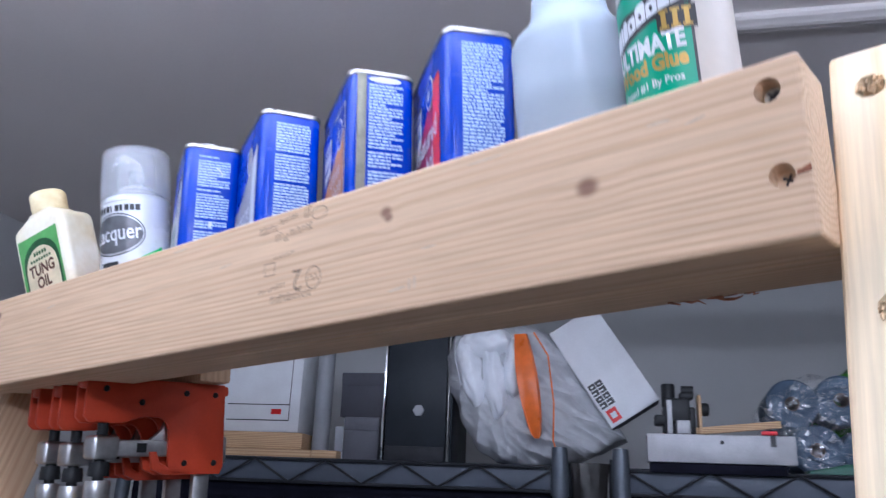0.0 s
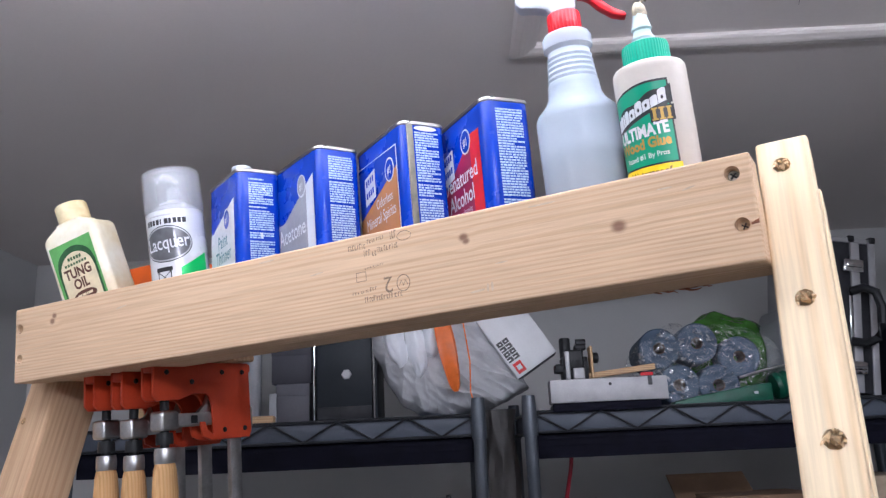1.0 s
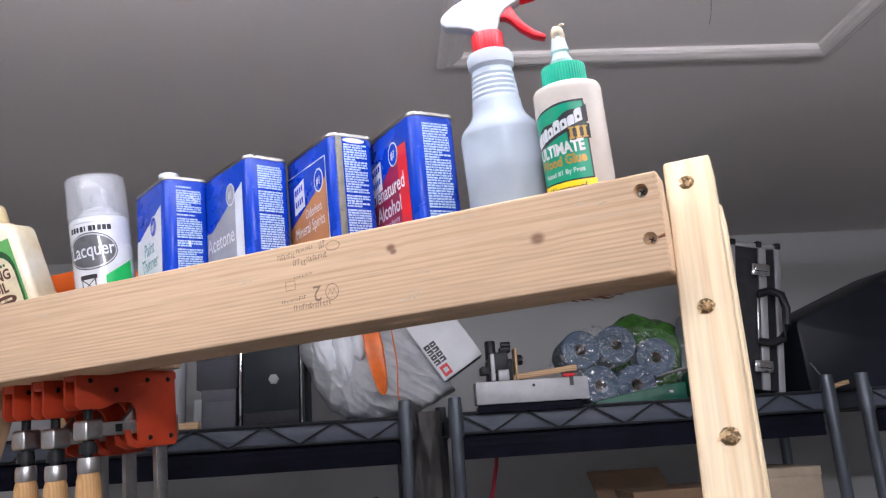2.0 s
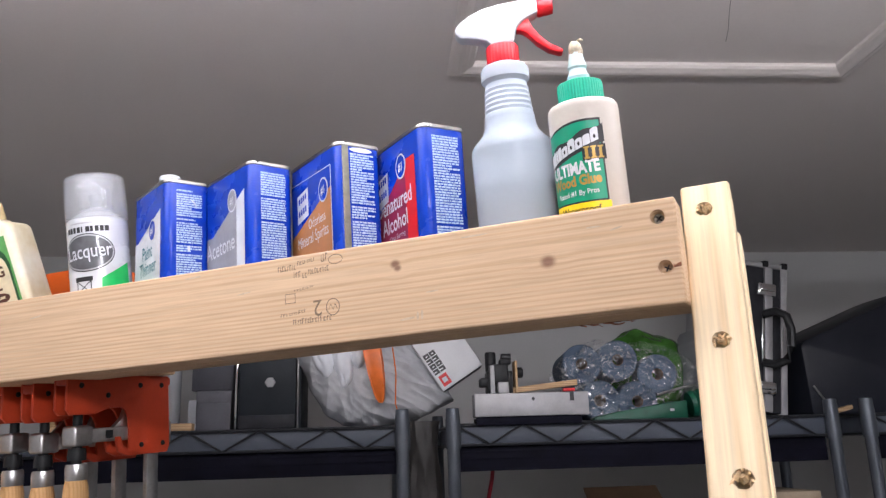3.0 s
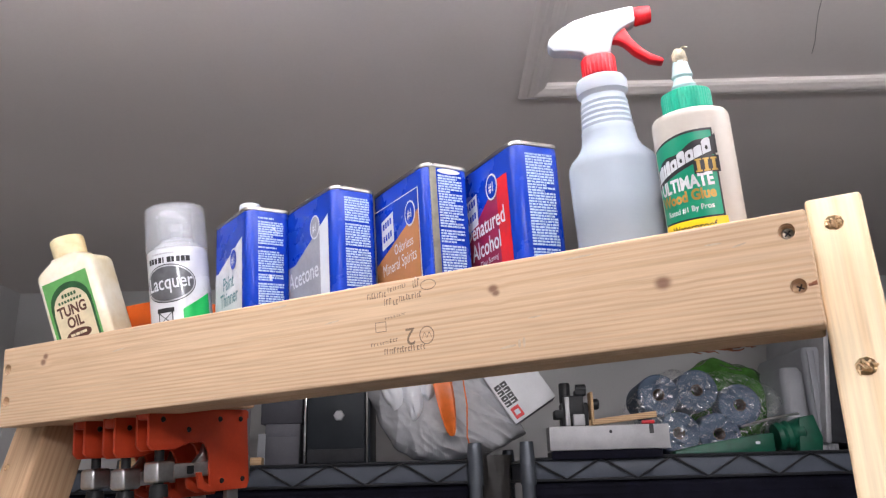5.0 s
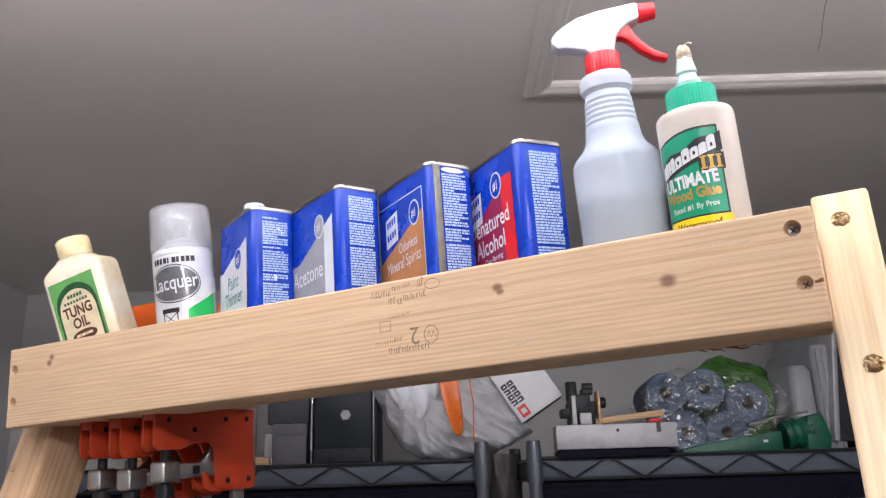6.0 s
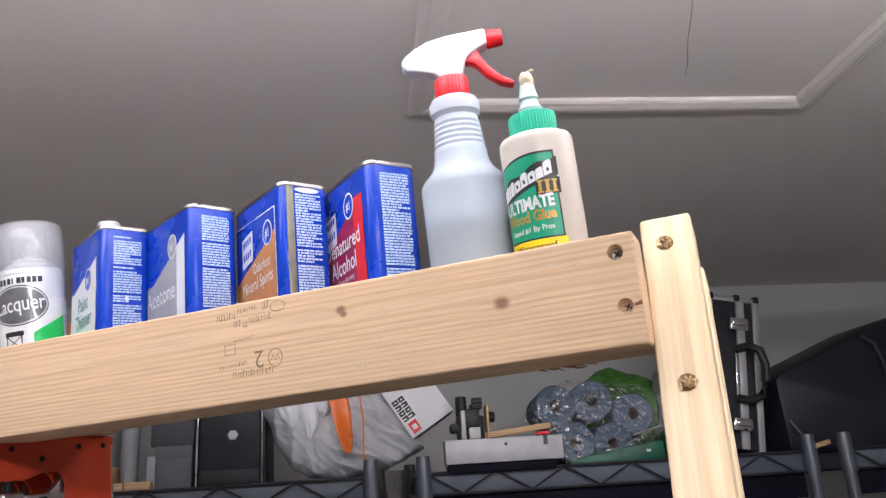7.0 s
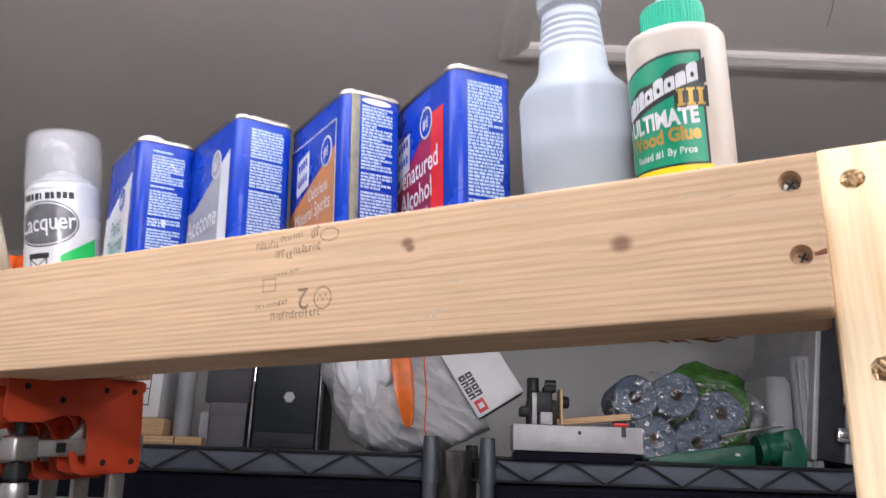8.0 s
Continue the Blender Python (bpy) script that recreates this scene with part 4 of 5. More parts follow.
        part("word", lettering("Thinner", 0.022, F(0.0008), 0.0255, 0.073, "RIGHT", squeeze=0.72, turn=3, bold=0.0002), TEAL_INK, pan, "dark word Thinner")
        bm = bmesh.new()
        for k in range(7):
            rect(-0.004 + 0.005 * k, -0.0005 + 0.005 * k, 0.05, 0.058, F(0.0008), 1, bm)
        part("print_bars", bm, TEAL_INK, pan)
        bu, bv = 0.0135, 0.1185
    part("badge", ellipse(bu, bv, 0.0105, 0.0125, F(0.0010)), INK_WHITE, ob, "round white badge with a figure one")
    part("badge_field", ellipse(bu, bv, 0.0088, 0.0108, F(0.0012)), BLUE if style != "acetone" else GREY_INK, ob)
    part("badge_figure", lettering("#1", 0.0125, F(0.0014), bu, bv - 0.0045, squeeze=0.7, bold=0.0002), INK_WHITE, ob)
    return ob


def hash_of(word):
    return sum(ord(c) * (i + 3) for i, c in enumerate(word))


def lacquer_can(x, y):
    R = 0.033
    ob = thing("spray_paint_can", at_shelf(x, y, 0, forward=4.5, side=2.5), "white lacquer spray can with grey oval label and clear cap", "spray can")
    part("body", lathe([(0, 0), (R - 0.003, 0), (R - 0.0004, 0.001), (R, 0.003), (R, 0.14), (R - 0.0006, 0.1425), (R - 0.004, 0.146), (R - 0.009, 0.1505), (0.019, 0.1535), (0, 0.154)], 64), SPRAY_WHITE, ob)
    part("valve", lathe([(0, 0.1535), (0.017, 0.1535), (0.0165, 0.157), (0.006, 0.158), (0.006, 0.166), (0.0075, 0.167), (0.0075, 0.176), (0, 0.177)], 28), WHITE_PLASTIC, ob, "white spray button")
    rc = R + 0.0012
    part("cap", lathe([(rc - 0.0012, 0.1435), (rc, 0.1435), (rc - 0.0004, 0.17), (rc - 0.0012, 0.1925), (rc - 0.0025, 0.1945), (0, 0.195), (0, 0.1935), (rc - 0.004, 0.193), (rc - 0.0028, 0.1905), (rc - 0.0018, 0.17), (rc - 0.0012, 0.1435)], 64), CLEAR_CAP, ob, "frosted clear plastic cap")
    part("cap_socket", lathe([(0.018, 0.193), (0.019, 0.193), (0.0185, 0.158), (0.0175, 0.158), (0.018, 0.193)], 40), CLEAR_CAP, ob)
    put = lambda lift: on_cyl(R, lift, -64)
    bm = bmesh.new()
    for k, w in enumerate((4.6, 4.2, 3.6, 4.2, 1.8, 4.8, 3.2, 4.2, 4.4, 5.0)):
        rect(-0.026 + 0.005 * k, -0.026 + 0.005 * k + w * 0.0009, 0.1268, 0.133, put(0.0004), 2, bm)
    part("brand_bars", bm, BLACK_INK, ob, "black brand bars")
    part("oval_rim", ellipse(-0.002, 0.1035, 0.0305, 0.0215, put(0.0003)), BLACK_INK, ob)
    part("oval_edge", ellipse(-0.002, 0.1035, 0.0295, 0.0205, put(0.0005)), OVAL_RIM, ob)
    oval = part("oval", ellipse(-0.002, 0.1035, 0.028, 0.0188, put(0.0007)), OVAL_GREY, ob, "dark grey oval with a word in white")
    part("word", lettering("Lacquer", 0.0225, put(0.0009), -0.001, 0.0975, squeeze=0.72, turn=3, bold=0.0002), INK_WHITE, oval, "white word Lacquer")
    part("green_panel", strip(0.0125, 0.046, lambda u: 0.036, lambda u: 0.0735 + 0.55 * (u - 0.0125), put(0.0002)), GREEN_BRIGHT, ob, "green swoosh panel")
    part("white_panel", rect(-0.03, 0.0115, 0.036, 0.08, put(0.00025), 10), SPRAY_WHITE, ob)
    bm = bmesh.new()
    for u0, u1, v0, v1 in ((-0.0165, 0.0035, 0.0715, 0.0765), (-0.015, -0.0138, 0.044, 0.072), (0.0008, 0.002, 0.044, 0.072), (-0.015, 0.002, 0.0555, 0.0567)):
        rect(u0, u1, v0, v1, put(0.0006), 4, bm)
    strip(-0.0145, 0.0015, lambda u: 0.0575 + 0.85 * (u + 0.0145), lambda u: 0.0587 + 0.85 * (u + 0.0145), put(0.0006), 6, bm)
    strip(-0.0145, 0.0015, lambda u: 0.0711 - 0.85 * (u + 0.0145), lambda u: 0.0723 - 0.85 * (u + 0.0145), put(0.0006), 6, bm)
    part("stool_picture", bm, BLACK_INK, ob, "line drawing of a stool")
    part("small_print", print_lines(-0.02, 0.018, 0.1348, 0.138, 0.0022, put(0.0004), 8), OVAL_RIM, ob)
    return ob


def tung_oil(x, y):
    W, D = 0.061, 0.036
    ob = thing("oil_bottle", at_shelf(x, y, 14, forward=12, side=12) @ Matrix.Diagonal((1.32, 1.3, 1.19, 1)), "cream plastic tung oil bottle with a green and cream label", "bottle")
    body = [round_rect(W * s, D * s2, 0.007 * min(s, 1), z, 6) for s, s2, z in ((0.92, 0.88, 0), (1, 1, 0.004), (1, 1, 0.1265), (0.985, 0.97, 0.13), (0.9, 0.9, 0.1335), (0.62, 0.8, 0.1385), (0.47, 0.74, 0.141), (0.44, 0.74, 0.143))]
    part("body", loft(body), CREAM, ob, "stained cream bottle")
    part("cap", lathe([(0, 0.143), (0.0142, 0.143), (0.0148, 0.1445), (0.0148, 0.1612), (0.0136, 0.163), (0, 0.1632)], 40), CREAM_CAP, ob, "yellowed screw cap")
    F = lambda lift: on_front(-D / 2, lift)
    lab = part("label", rect(-0.0242, 0.0232, 0.004, 0.1205, F(0.0003), 2), LABEL_GREEN, ob, "green label with a cream arch")
    arch = lambda half, top: (lambda u: top - 0.022 + 0.022 * math.sqrt(max(0, 1 - (u / half) ** 2)))
    part("arch_border", strip(-0.0212, 0.0212, lambda u: 0.006, arch(0.0212, 0.1145), F(0.0005)), LABEL_DARKGREEN, lab)
    part("arch_field", strip(-0.019, 0.019, lambda u: 0.006, arch(0.019, 0.108), F(0.0007)), LABEL_CREAM, lab)
    bm = bmesh.new()
    for k in range(5):
        rect(-0.0075 + 0.0032 * k, -0.0051 + 0.0032 * k, 0.1, 0.1035, F(0.0009), 1, bm)
    for k in range(8):
        rect(-0.0125 + 0.0032 * k, -0.0103 + 0.0032 * k, 0.0945, 0.0972, F(0.0009), 1, bm)
    part("brand_bars", bm, LABEL_DARKGREEN, lab)
    part("word", lettering("TUNG", 0.0148, F(0.0009), -0.0005, 0.0815, squeeze=0.72, bold=0.0005), BROWN_INK, lab, "dark brown word TUNG")
    part("word", lettering("OIL", 0.0148, F(0.0009), -0.0005, 0.069, squeeze=0.72, bold=0.0005), BROWN_INK, lab, "dark brown word OIL")
    oval = part("oval", ellipse(0, 0.0605, 0.013, 0.0058, F(0.0009)), BROWN_INK, lab, "brown oval with pale print")
    part("small_print", print_lines(-0.0085, 0.0085, 0.0585, 0.0625, 0.0036, F(0.0011), 5), LABEL_CREAM, oval)
    bm = bmesh.new()
    for u0, u1, v0, v1 in ((-0.018, 0.018, 0.0445, 0.0455), (-0.002, 0.002, 0.035, 0.05), (-0.005, 0.005, 0.048, 0.051), (-0.018, 0.018, 0.0325, 0.0333)):
        rect(u0, u1, v0, v1, F(0.0009), 1, bm)
    part("emblem", bm, GOLD_INK, lab)
    return ob


wood_glue(-0.0725, 0.0715)
spray_bottle(-0.1416, 0.0795)
solvent_can(-0.2225, 0.046, -37, "alcohol", "blue and crimson denatured alcohol can on the shelf")
solvent_can(-0.3125, 0.046, -32, "spirits", "blue and orange mineral spirits can with a bare side seam")
solvent_can(-0.4155, 0.046, -26, "acetone", "blue and grey acetone can on the shelf")
solvent_can(-0.5255, 0.046, -27, "thinner", "blue and white paint thinner can with white cap")
lacquer_can(-0.6405, 0.0765)
tung_oil(-0.774, 0.086)


# ---- bar clamps under the shelf ----
CLAMPS = Matrix.Translation((-0.0043, -0.0303, 0.0965)) @ Matrix.Scale(0.945, 4)


def bar_clamp(dx, dz=0.0, first=False):
    """Local x is the clamp's thickness, y runs back along the jaw."""
    ob = thing("bar_clamp", CART @ CLAMPS @ Matrix.Translation((dx, 0, dz)), "orange jaw bar clamp with wooden handle hanging from the rail", "clamp", "hanging bar clamps")
    T = 0.022
    outline = [(0.076, 1.822), (0.238, 1.822), (0.241, 1.732), (0.237, 1.724), (0.178, 1.724), (0.172, 1.728), (0.17, 1.77), (0.165, 1.779), (0.159, 1.783), (0.14, 1.783), (0.115, 1.776), (0.082, 1.776), (0.076, 1.782)]
    swap = Matrix(((0, 1, 0, 0), (1, 0, 0, 0), (0, 0, 1, 0), (0, 0, 0, 1)))
    jaw = bmesh.new()
    for x0 in (0.0, T - 0.004):
        prism(outline, 0.004, 0.0012, jaw, Matrix.Translation((x0 - T / 2, 0, 0)) @ swap)
    box((-T / 2 + 0.003, 0.076, 1.81), (T / 2 - 0.003, 0.245, 1.821), 0.002, bm=jaw)
    j = part("jaw", jaw, ORANGE, ob, "bent orange steel jaw")
    for y, z in ((0.188, 1.81), (0.225, 1.81), (0.136, 1.798), (0.191, 1.736), (0.228, 1.736), (0.096, 1.81)):
        part("rivet", lathe([(0, 0.0022), (0.0024, 0.002), (0.0033, 0.0008), (0.0034, 0), (0, 0)], 14, m=Matrix.Translation((T / 2, y, z)) @ Matrix.Rotation(radians(90), 4, "Y")), BLACK_PLASTIC, j)
    part("bar", box((-0.0035, 0.209, 1.2), (0.0035, 0.2285, 1.818), 0.0008), STEEL, ob, "flat steel bar")
    arm = bmesh.new()
    box((-0.0085, 0.098, 1.743), (0.0085, 0.205, 1.76), 0.003, bm=arm)
    box((-0.0105, 0.205, 1.735), (0.0105, 0.245, 1.765), 0.003, bm=arm)
    prism([(0.15, 1.757), (0.206, 1.757), (0.206, 1.79), (0.176, 1.79), (0.166, 1.77)], 0.007, 0.001, arm, Matrix.Translation((-0.0035, 0, 0)) @ swap)
    a = part("sliding_arm", arm, STEEL, ob, "cast steel sliding arm")
    part("window", box((0.0082, 0.136, 1.747), (0.0088, 0.147, 1.7565)), BLACK_PLASTIC, a, "dark slot in the arm")
    part("nut", box((-0.0115, 0.0885, 1.74), (0.0115, 0.116, 1.764), 0.004, 3), STEEL, a, "square cast steel nut")
    low = bmesh.new()
    for x0 in (-T / 2, T / 2 - 0.004):
        prism([(0.15, 1.748), (0.158, 1.748), (0.162, 1.737), (0.172, 1.732), (0.205, 1.732), (0.205, 1.724), (0.168, 1.724), (0.154, 1.73)], 0.004, 0.001, low, Matrix.Translation((x0, 0, 0)) @ swap)
    part("trigger", low, ORANGE, ob, "orange release lever")
    part("spindle", lathe([(0.0055, 1.7), (0.0055, 1.782), (0.0085, 1.784), (0.0103, 1.79), (0.0103, 1.809), (0, 1.809)], 20, m=Matrix.Translation((0, 0.102, 0))), BLACK_PLASTIC, ob, "dark threaded spindle with pad")
    part("collar", lathe([(0, 1.738), (0.0095, 1.738), (0.0105, 1.73), (0.0105, 1.724), (0, 1.724)], 20, m=Matrix.Translation((0, 0.102, 0))), BLACK_PLASTIC, ob)
    part("ferrule", lathe([(0, 1.72), (0.0115, 1.72), (0.0125, 1.716), (0.0125, 1.704), (0.0118, 1.702), (0, 1.702)], 24, m=Matrix.Translation((0, 0.102, 0))), STEEL, ob, "steel ferrule")
    part("handle", lathe([(0, 1.702), (0.0115, 1.702), (0.0135, 1.694), (0.0152, 1.67), (0.0152, 1.62), (0.013, 1.585), (0.0105, 1.575), (0, 1.573)], 28, m=Matrix.Translation((0, 0.102, 0))), HANDLE_WOOD, ob, "turned wooden handle")
    return ob


bar_clamp(-0.703)
bar_clamp(-0.757, -0.006)
bar_clamp(-0.808, -0.004)

guard = thing("clamp_pad", CART @ pose(0, 0, 0), "orange folded steel clamp body lying behind the bottles", "clamp")
bm = prism([(-0.862, 1.8605), (-0.72, 1.8605), (-0.66, 1.8605), (-0.655, 1.94), (-0.7, 1.955), (-0.8, 1.972), (-0.858, 1.972)], 0.018, 0.002, m=Matrix.Translation((0, 0.17, 0)))
part("body", bm, ORANGE_LIT, guard)
part("flange", box((-0.874, 0.158, 1.8605), (-0.8615, 0.2, 1.972), 0.002), ORANGE_LIT, guard)

# ---- wire racks ----
RB = 1.27      # front of the racks
TOP, LOW = 1.776, 1.731
DEPTH = 0.42


def wire_rack(a0, a1, left_post, right_post, yaw=0.0, label=""):
    """A rack between two posts; local x along its front."""
    m = ROOM @ Matrix.Translation((a1 if yaw else a0, RB, 0)) @ Matrix.Rotation(radians(yaw), 4, "Z") @ Matrix.Translation((-a1 if yaw else -a0, 0, 0))
    ob = thing("wire_rack", m, label, "shelf rack", "row of wire racks")
    posts = [p for p, on in (((a0, 0), left_post), ((a1, 0), right_post), ((a0, DEPTH), True), ((a1, DEPTH), True)) if on]
    for x, y in posts:
        p = part("post", lathe([(0, 0), (0.0145, 0), (0.0145, LOW - 0.006), (0, LOW - 0.006)], 28, m=Matrix.Translation((x, y, 0))), RACK_POST, ob, "dark grey coated steel post")
        part("sleeve", lathe([(0.0145, LOW - 0.0075), (0.0175, LOW - 0.0075), (0.0168, TOP + 0.004), (0.0152, TOP + 0.035), (0.0145, TOP + 0.038), (0, TOP + 0.038)], 28, m=Matrix.Translation((x, y, 0))), RACK_POST, p, "tapered collar and cap")
    for level, full in ((0.0, True), (-0.45, False), (-0.95, False), (-1.5, False)):
        shelf = bmesh.new()
        for y in (0.0, DEPTH):
            tube([(a0 + 0.012, y, TOP + level), (a1 - 0.012, y, TOP + level)], 0.0034, 8, shelf)
            tube([(a0 + 0.012, y, LOW + level), (a1 - 0.012, y, LOW + level)], 0.0034, 8, shelf)
            x, k, way = (a1 - 0.006, 0, -1) if a0 < -0.5 else (a0 + 0.006, 0, 1)
            while a0 + 0.01 < x + way * 0.078 < a1 - 0.01:
                z0, z1 = (LOW, TOP) if k % 2 else (TOP, LOW)
                tube([(x, y - 0.002, z0 + level), (x + way * 0.078, y - 0.002, z1 + level)], 0.0026, 6, shelf)
                x, k = x + way * 0.078, k + 1
        for x in (a0, a1):
            tube([(x, 0.012, TOP + level), (x, DEPTH - 0.012, TOP + level)], 0.0034, 8, shelf)
            tube([(x, 0.012, LOW + level), (x, DEPTH - 0.012, LOW + level)], 0.0034, 8, shelf)
        part("shelf", shelf, WIRE_DARK, ob, "black wire shelf with zigzag truss edge")
        part("liner", box((a0 + 0.006, 0.008, LOW + 0.002 + level), (a1 - 0.006, DEPTH - 0.008, TOP - 0.003 + level), 0.002), LINER, ob, "grey liner filling the wire shelf")
        # black band stands in for the shelf's underside and the shade below it
        under_band = bmesh.new()
        box((a0 + 0.014, 0.014, LOW - 0.058 + level), (a1 - 0.014, 0.026, LOW + 0.001 + level), 0.002, bm=under_band)
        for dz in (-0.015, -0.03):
            box((a0 + 0.014, 0.0115, LOW + dz - 0.002 + level), (a1 - 0.014, 0.0142, LOW + dz + level), bm=under_band)
        part("under_band", under_band, UNDERSIDE_SHADE, ob, "black ribbed band for the shelf's underside and the shade below it")
    return ob


wire_rack(-0.041, 0.866, True, True, 0.0, "dark wire shelving rack crowded with tools")
wire_rack(-1.08, -0.156, True, True, 0.0, "dark wire shelving rack with boxes and a computer")
wire_rack(0.957, 1.87, True, True, 0.0, "dark wire shelving rack holding a large dark tote")

ON = TOP + 0.0036


def rack_thing(name, a, b, label, category, turn=0.0, z=None, group=""):
    return thing(name, ROOM @ pose(a, b, ON if z is None else z, 0, 0, turn), label, category, group)


# computer tower
pc = rack_thing("computer_tower", -0.472, 1.4, "black desktop computer tower with a silver edge strip", "computer")
part("case", box((-0.078, 0, 0), (0.078, 0.2, 0.33), 0.004), PC_BLACK, pc)
part("front_panel", box((-0.07, -0.012, 0.004), (0.066, 0.001, 0.326), 0.004), PC_BLACK, pc)
part("lower_panel", box((-0.068, -0.0135, 0.004), (0.064, -0.011, 0.035), 0.001), CASE_BLACK, pc)
part("edge_strip", box((-0.0775, -0.0145, 0.001), (-0.0725, 0.001, 0.328), 0.001), CHROME, pc, "bright silver edge strip")
part("edge_strip", box((0.0685, -0.0135, 0.001), (0.072, 0.001, 0.328), 0.001), DULL_STEEL, pc)
part("badge", lathe([(0, 0.003), (0.011, 0.0025), (0.0135, 0.0), (0, 0.0)], 6, m=Matrix.Translation((0.004, -0.0118, 0.112)) @ Matrix.Rotation(radians(90), 4, "X")), ALU, pc, "hexagonal silver badge")

for name, a, b, w, d, z, h, mat, lab in (("storage_box", -0.605, 1.42, 0.082, 0.16, 0, 0.098, CARD_GREY, "grey cardboard box beside the computer"), ("storage_box", -0.61, 1.425, 0.1, 0.16, 0.0985, 0.1, CARD_DARK, "dark grey box stacked on another box")):
    ob = rack_thing(name, a, b, lab, "box", z=ON + z)
    part("carton", box((-w / 2, 0, 0), (w / 2, d, h - 0.004), 0.002), mat, ob)
    part("lid", box((-w / 2 - 0.001, -0.001, h - 0.03), (w / 2 + 0.001, d + 0.001, h), 0.002), mat, ob)
ob = rack_thing("paper_slip", -0.652, 1.408, "pale folded card standing by a grey box", "card", 20)
part("sheet", box((-0.009, 0, 0.02), (0.009, 0.003, 0.075), 0.0005), CASE_GREY, ob)
part("sheet_foot", box((-0.009, 0, 0), (0.009, 0.02, 0.02), 0.0005), CARD_WHITE, ob)

wb = rack_thing("white_box", -0.83, 1.43, "white carton with a thin black outline and red mark", "box", 0, ON + 0.06)
part("carton", box((-0.13, 0, 0), (0.07, 0.2, 0.24), 0.003), CARD_WHITE, wb)
W = on_front(0, 0.0006)
bm = bmesh.new()
for u0, u1, v0, v1 in ((-0.11, 0.045, 0.026, 0.0285), (0.0435, 0.0455, 0.026, 0.2), (-0.11, 0.045, 0.062, 0.0642)):
    rect(u0, u1, v0, v1, W, 2, bm)
part("outline", bm, BLACK_INK, wb)
part("red_mark", rect(0.0, 0.025, 0.041, 0.053, W, 2), RED_INK, wb, "small red mark")
roll = rack_thing("paper_tube", -0.71, 1.45, "pale grey cardboard tube standing behind boxes", "tube")
part("tube_wall", lathe([(0.016, 0), (0.02, 0), (0.02, 0.26), (0.016, 0.26), (0.016, 0)], 28), CASE_GREY, roll)
ply = rack_thing("wood_offcuts", -0.76, 1.36, "rough brown wooden offcuts lying flat on the shelf", "wood", 4)
part("plank", box((-0.2, 0, 0), (0.06, 0.26, 0.02), 0.002), OFFCUT_WOOD, ply)
part("plank", box((-0.21, 0.03, 0.0205), (0.03, 0.24, 0.058), 0.006), OFFCUT_WOOD, ply)
part("block", box((0.062, 0.0, 0), (0.118, 0.05, 0.02), 0.002), OFFCUT_WOOD, ply)


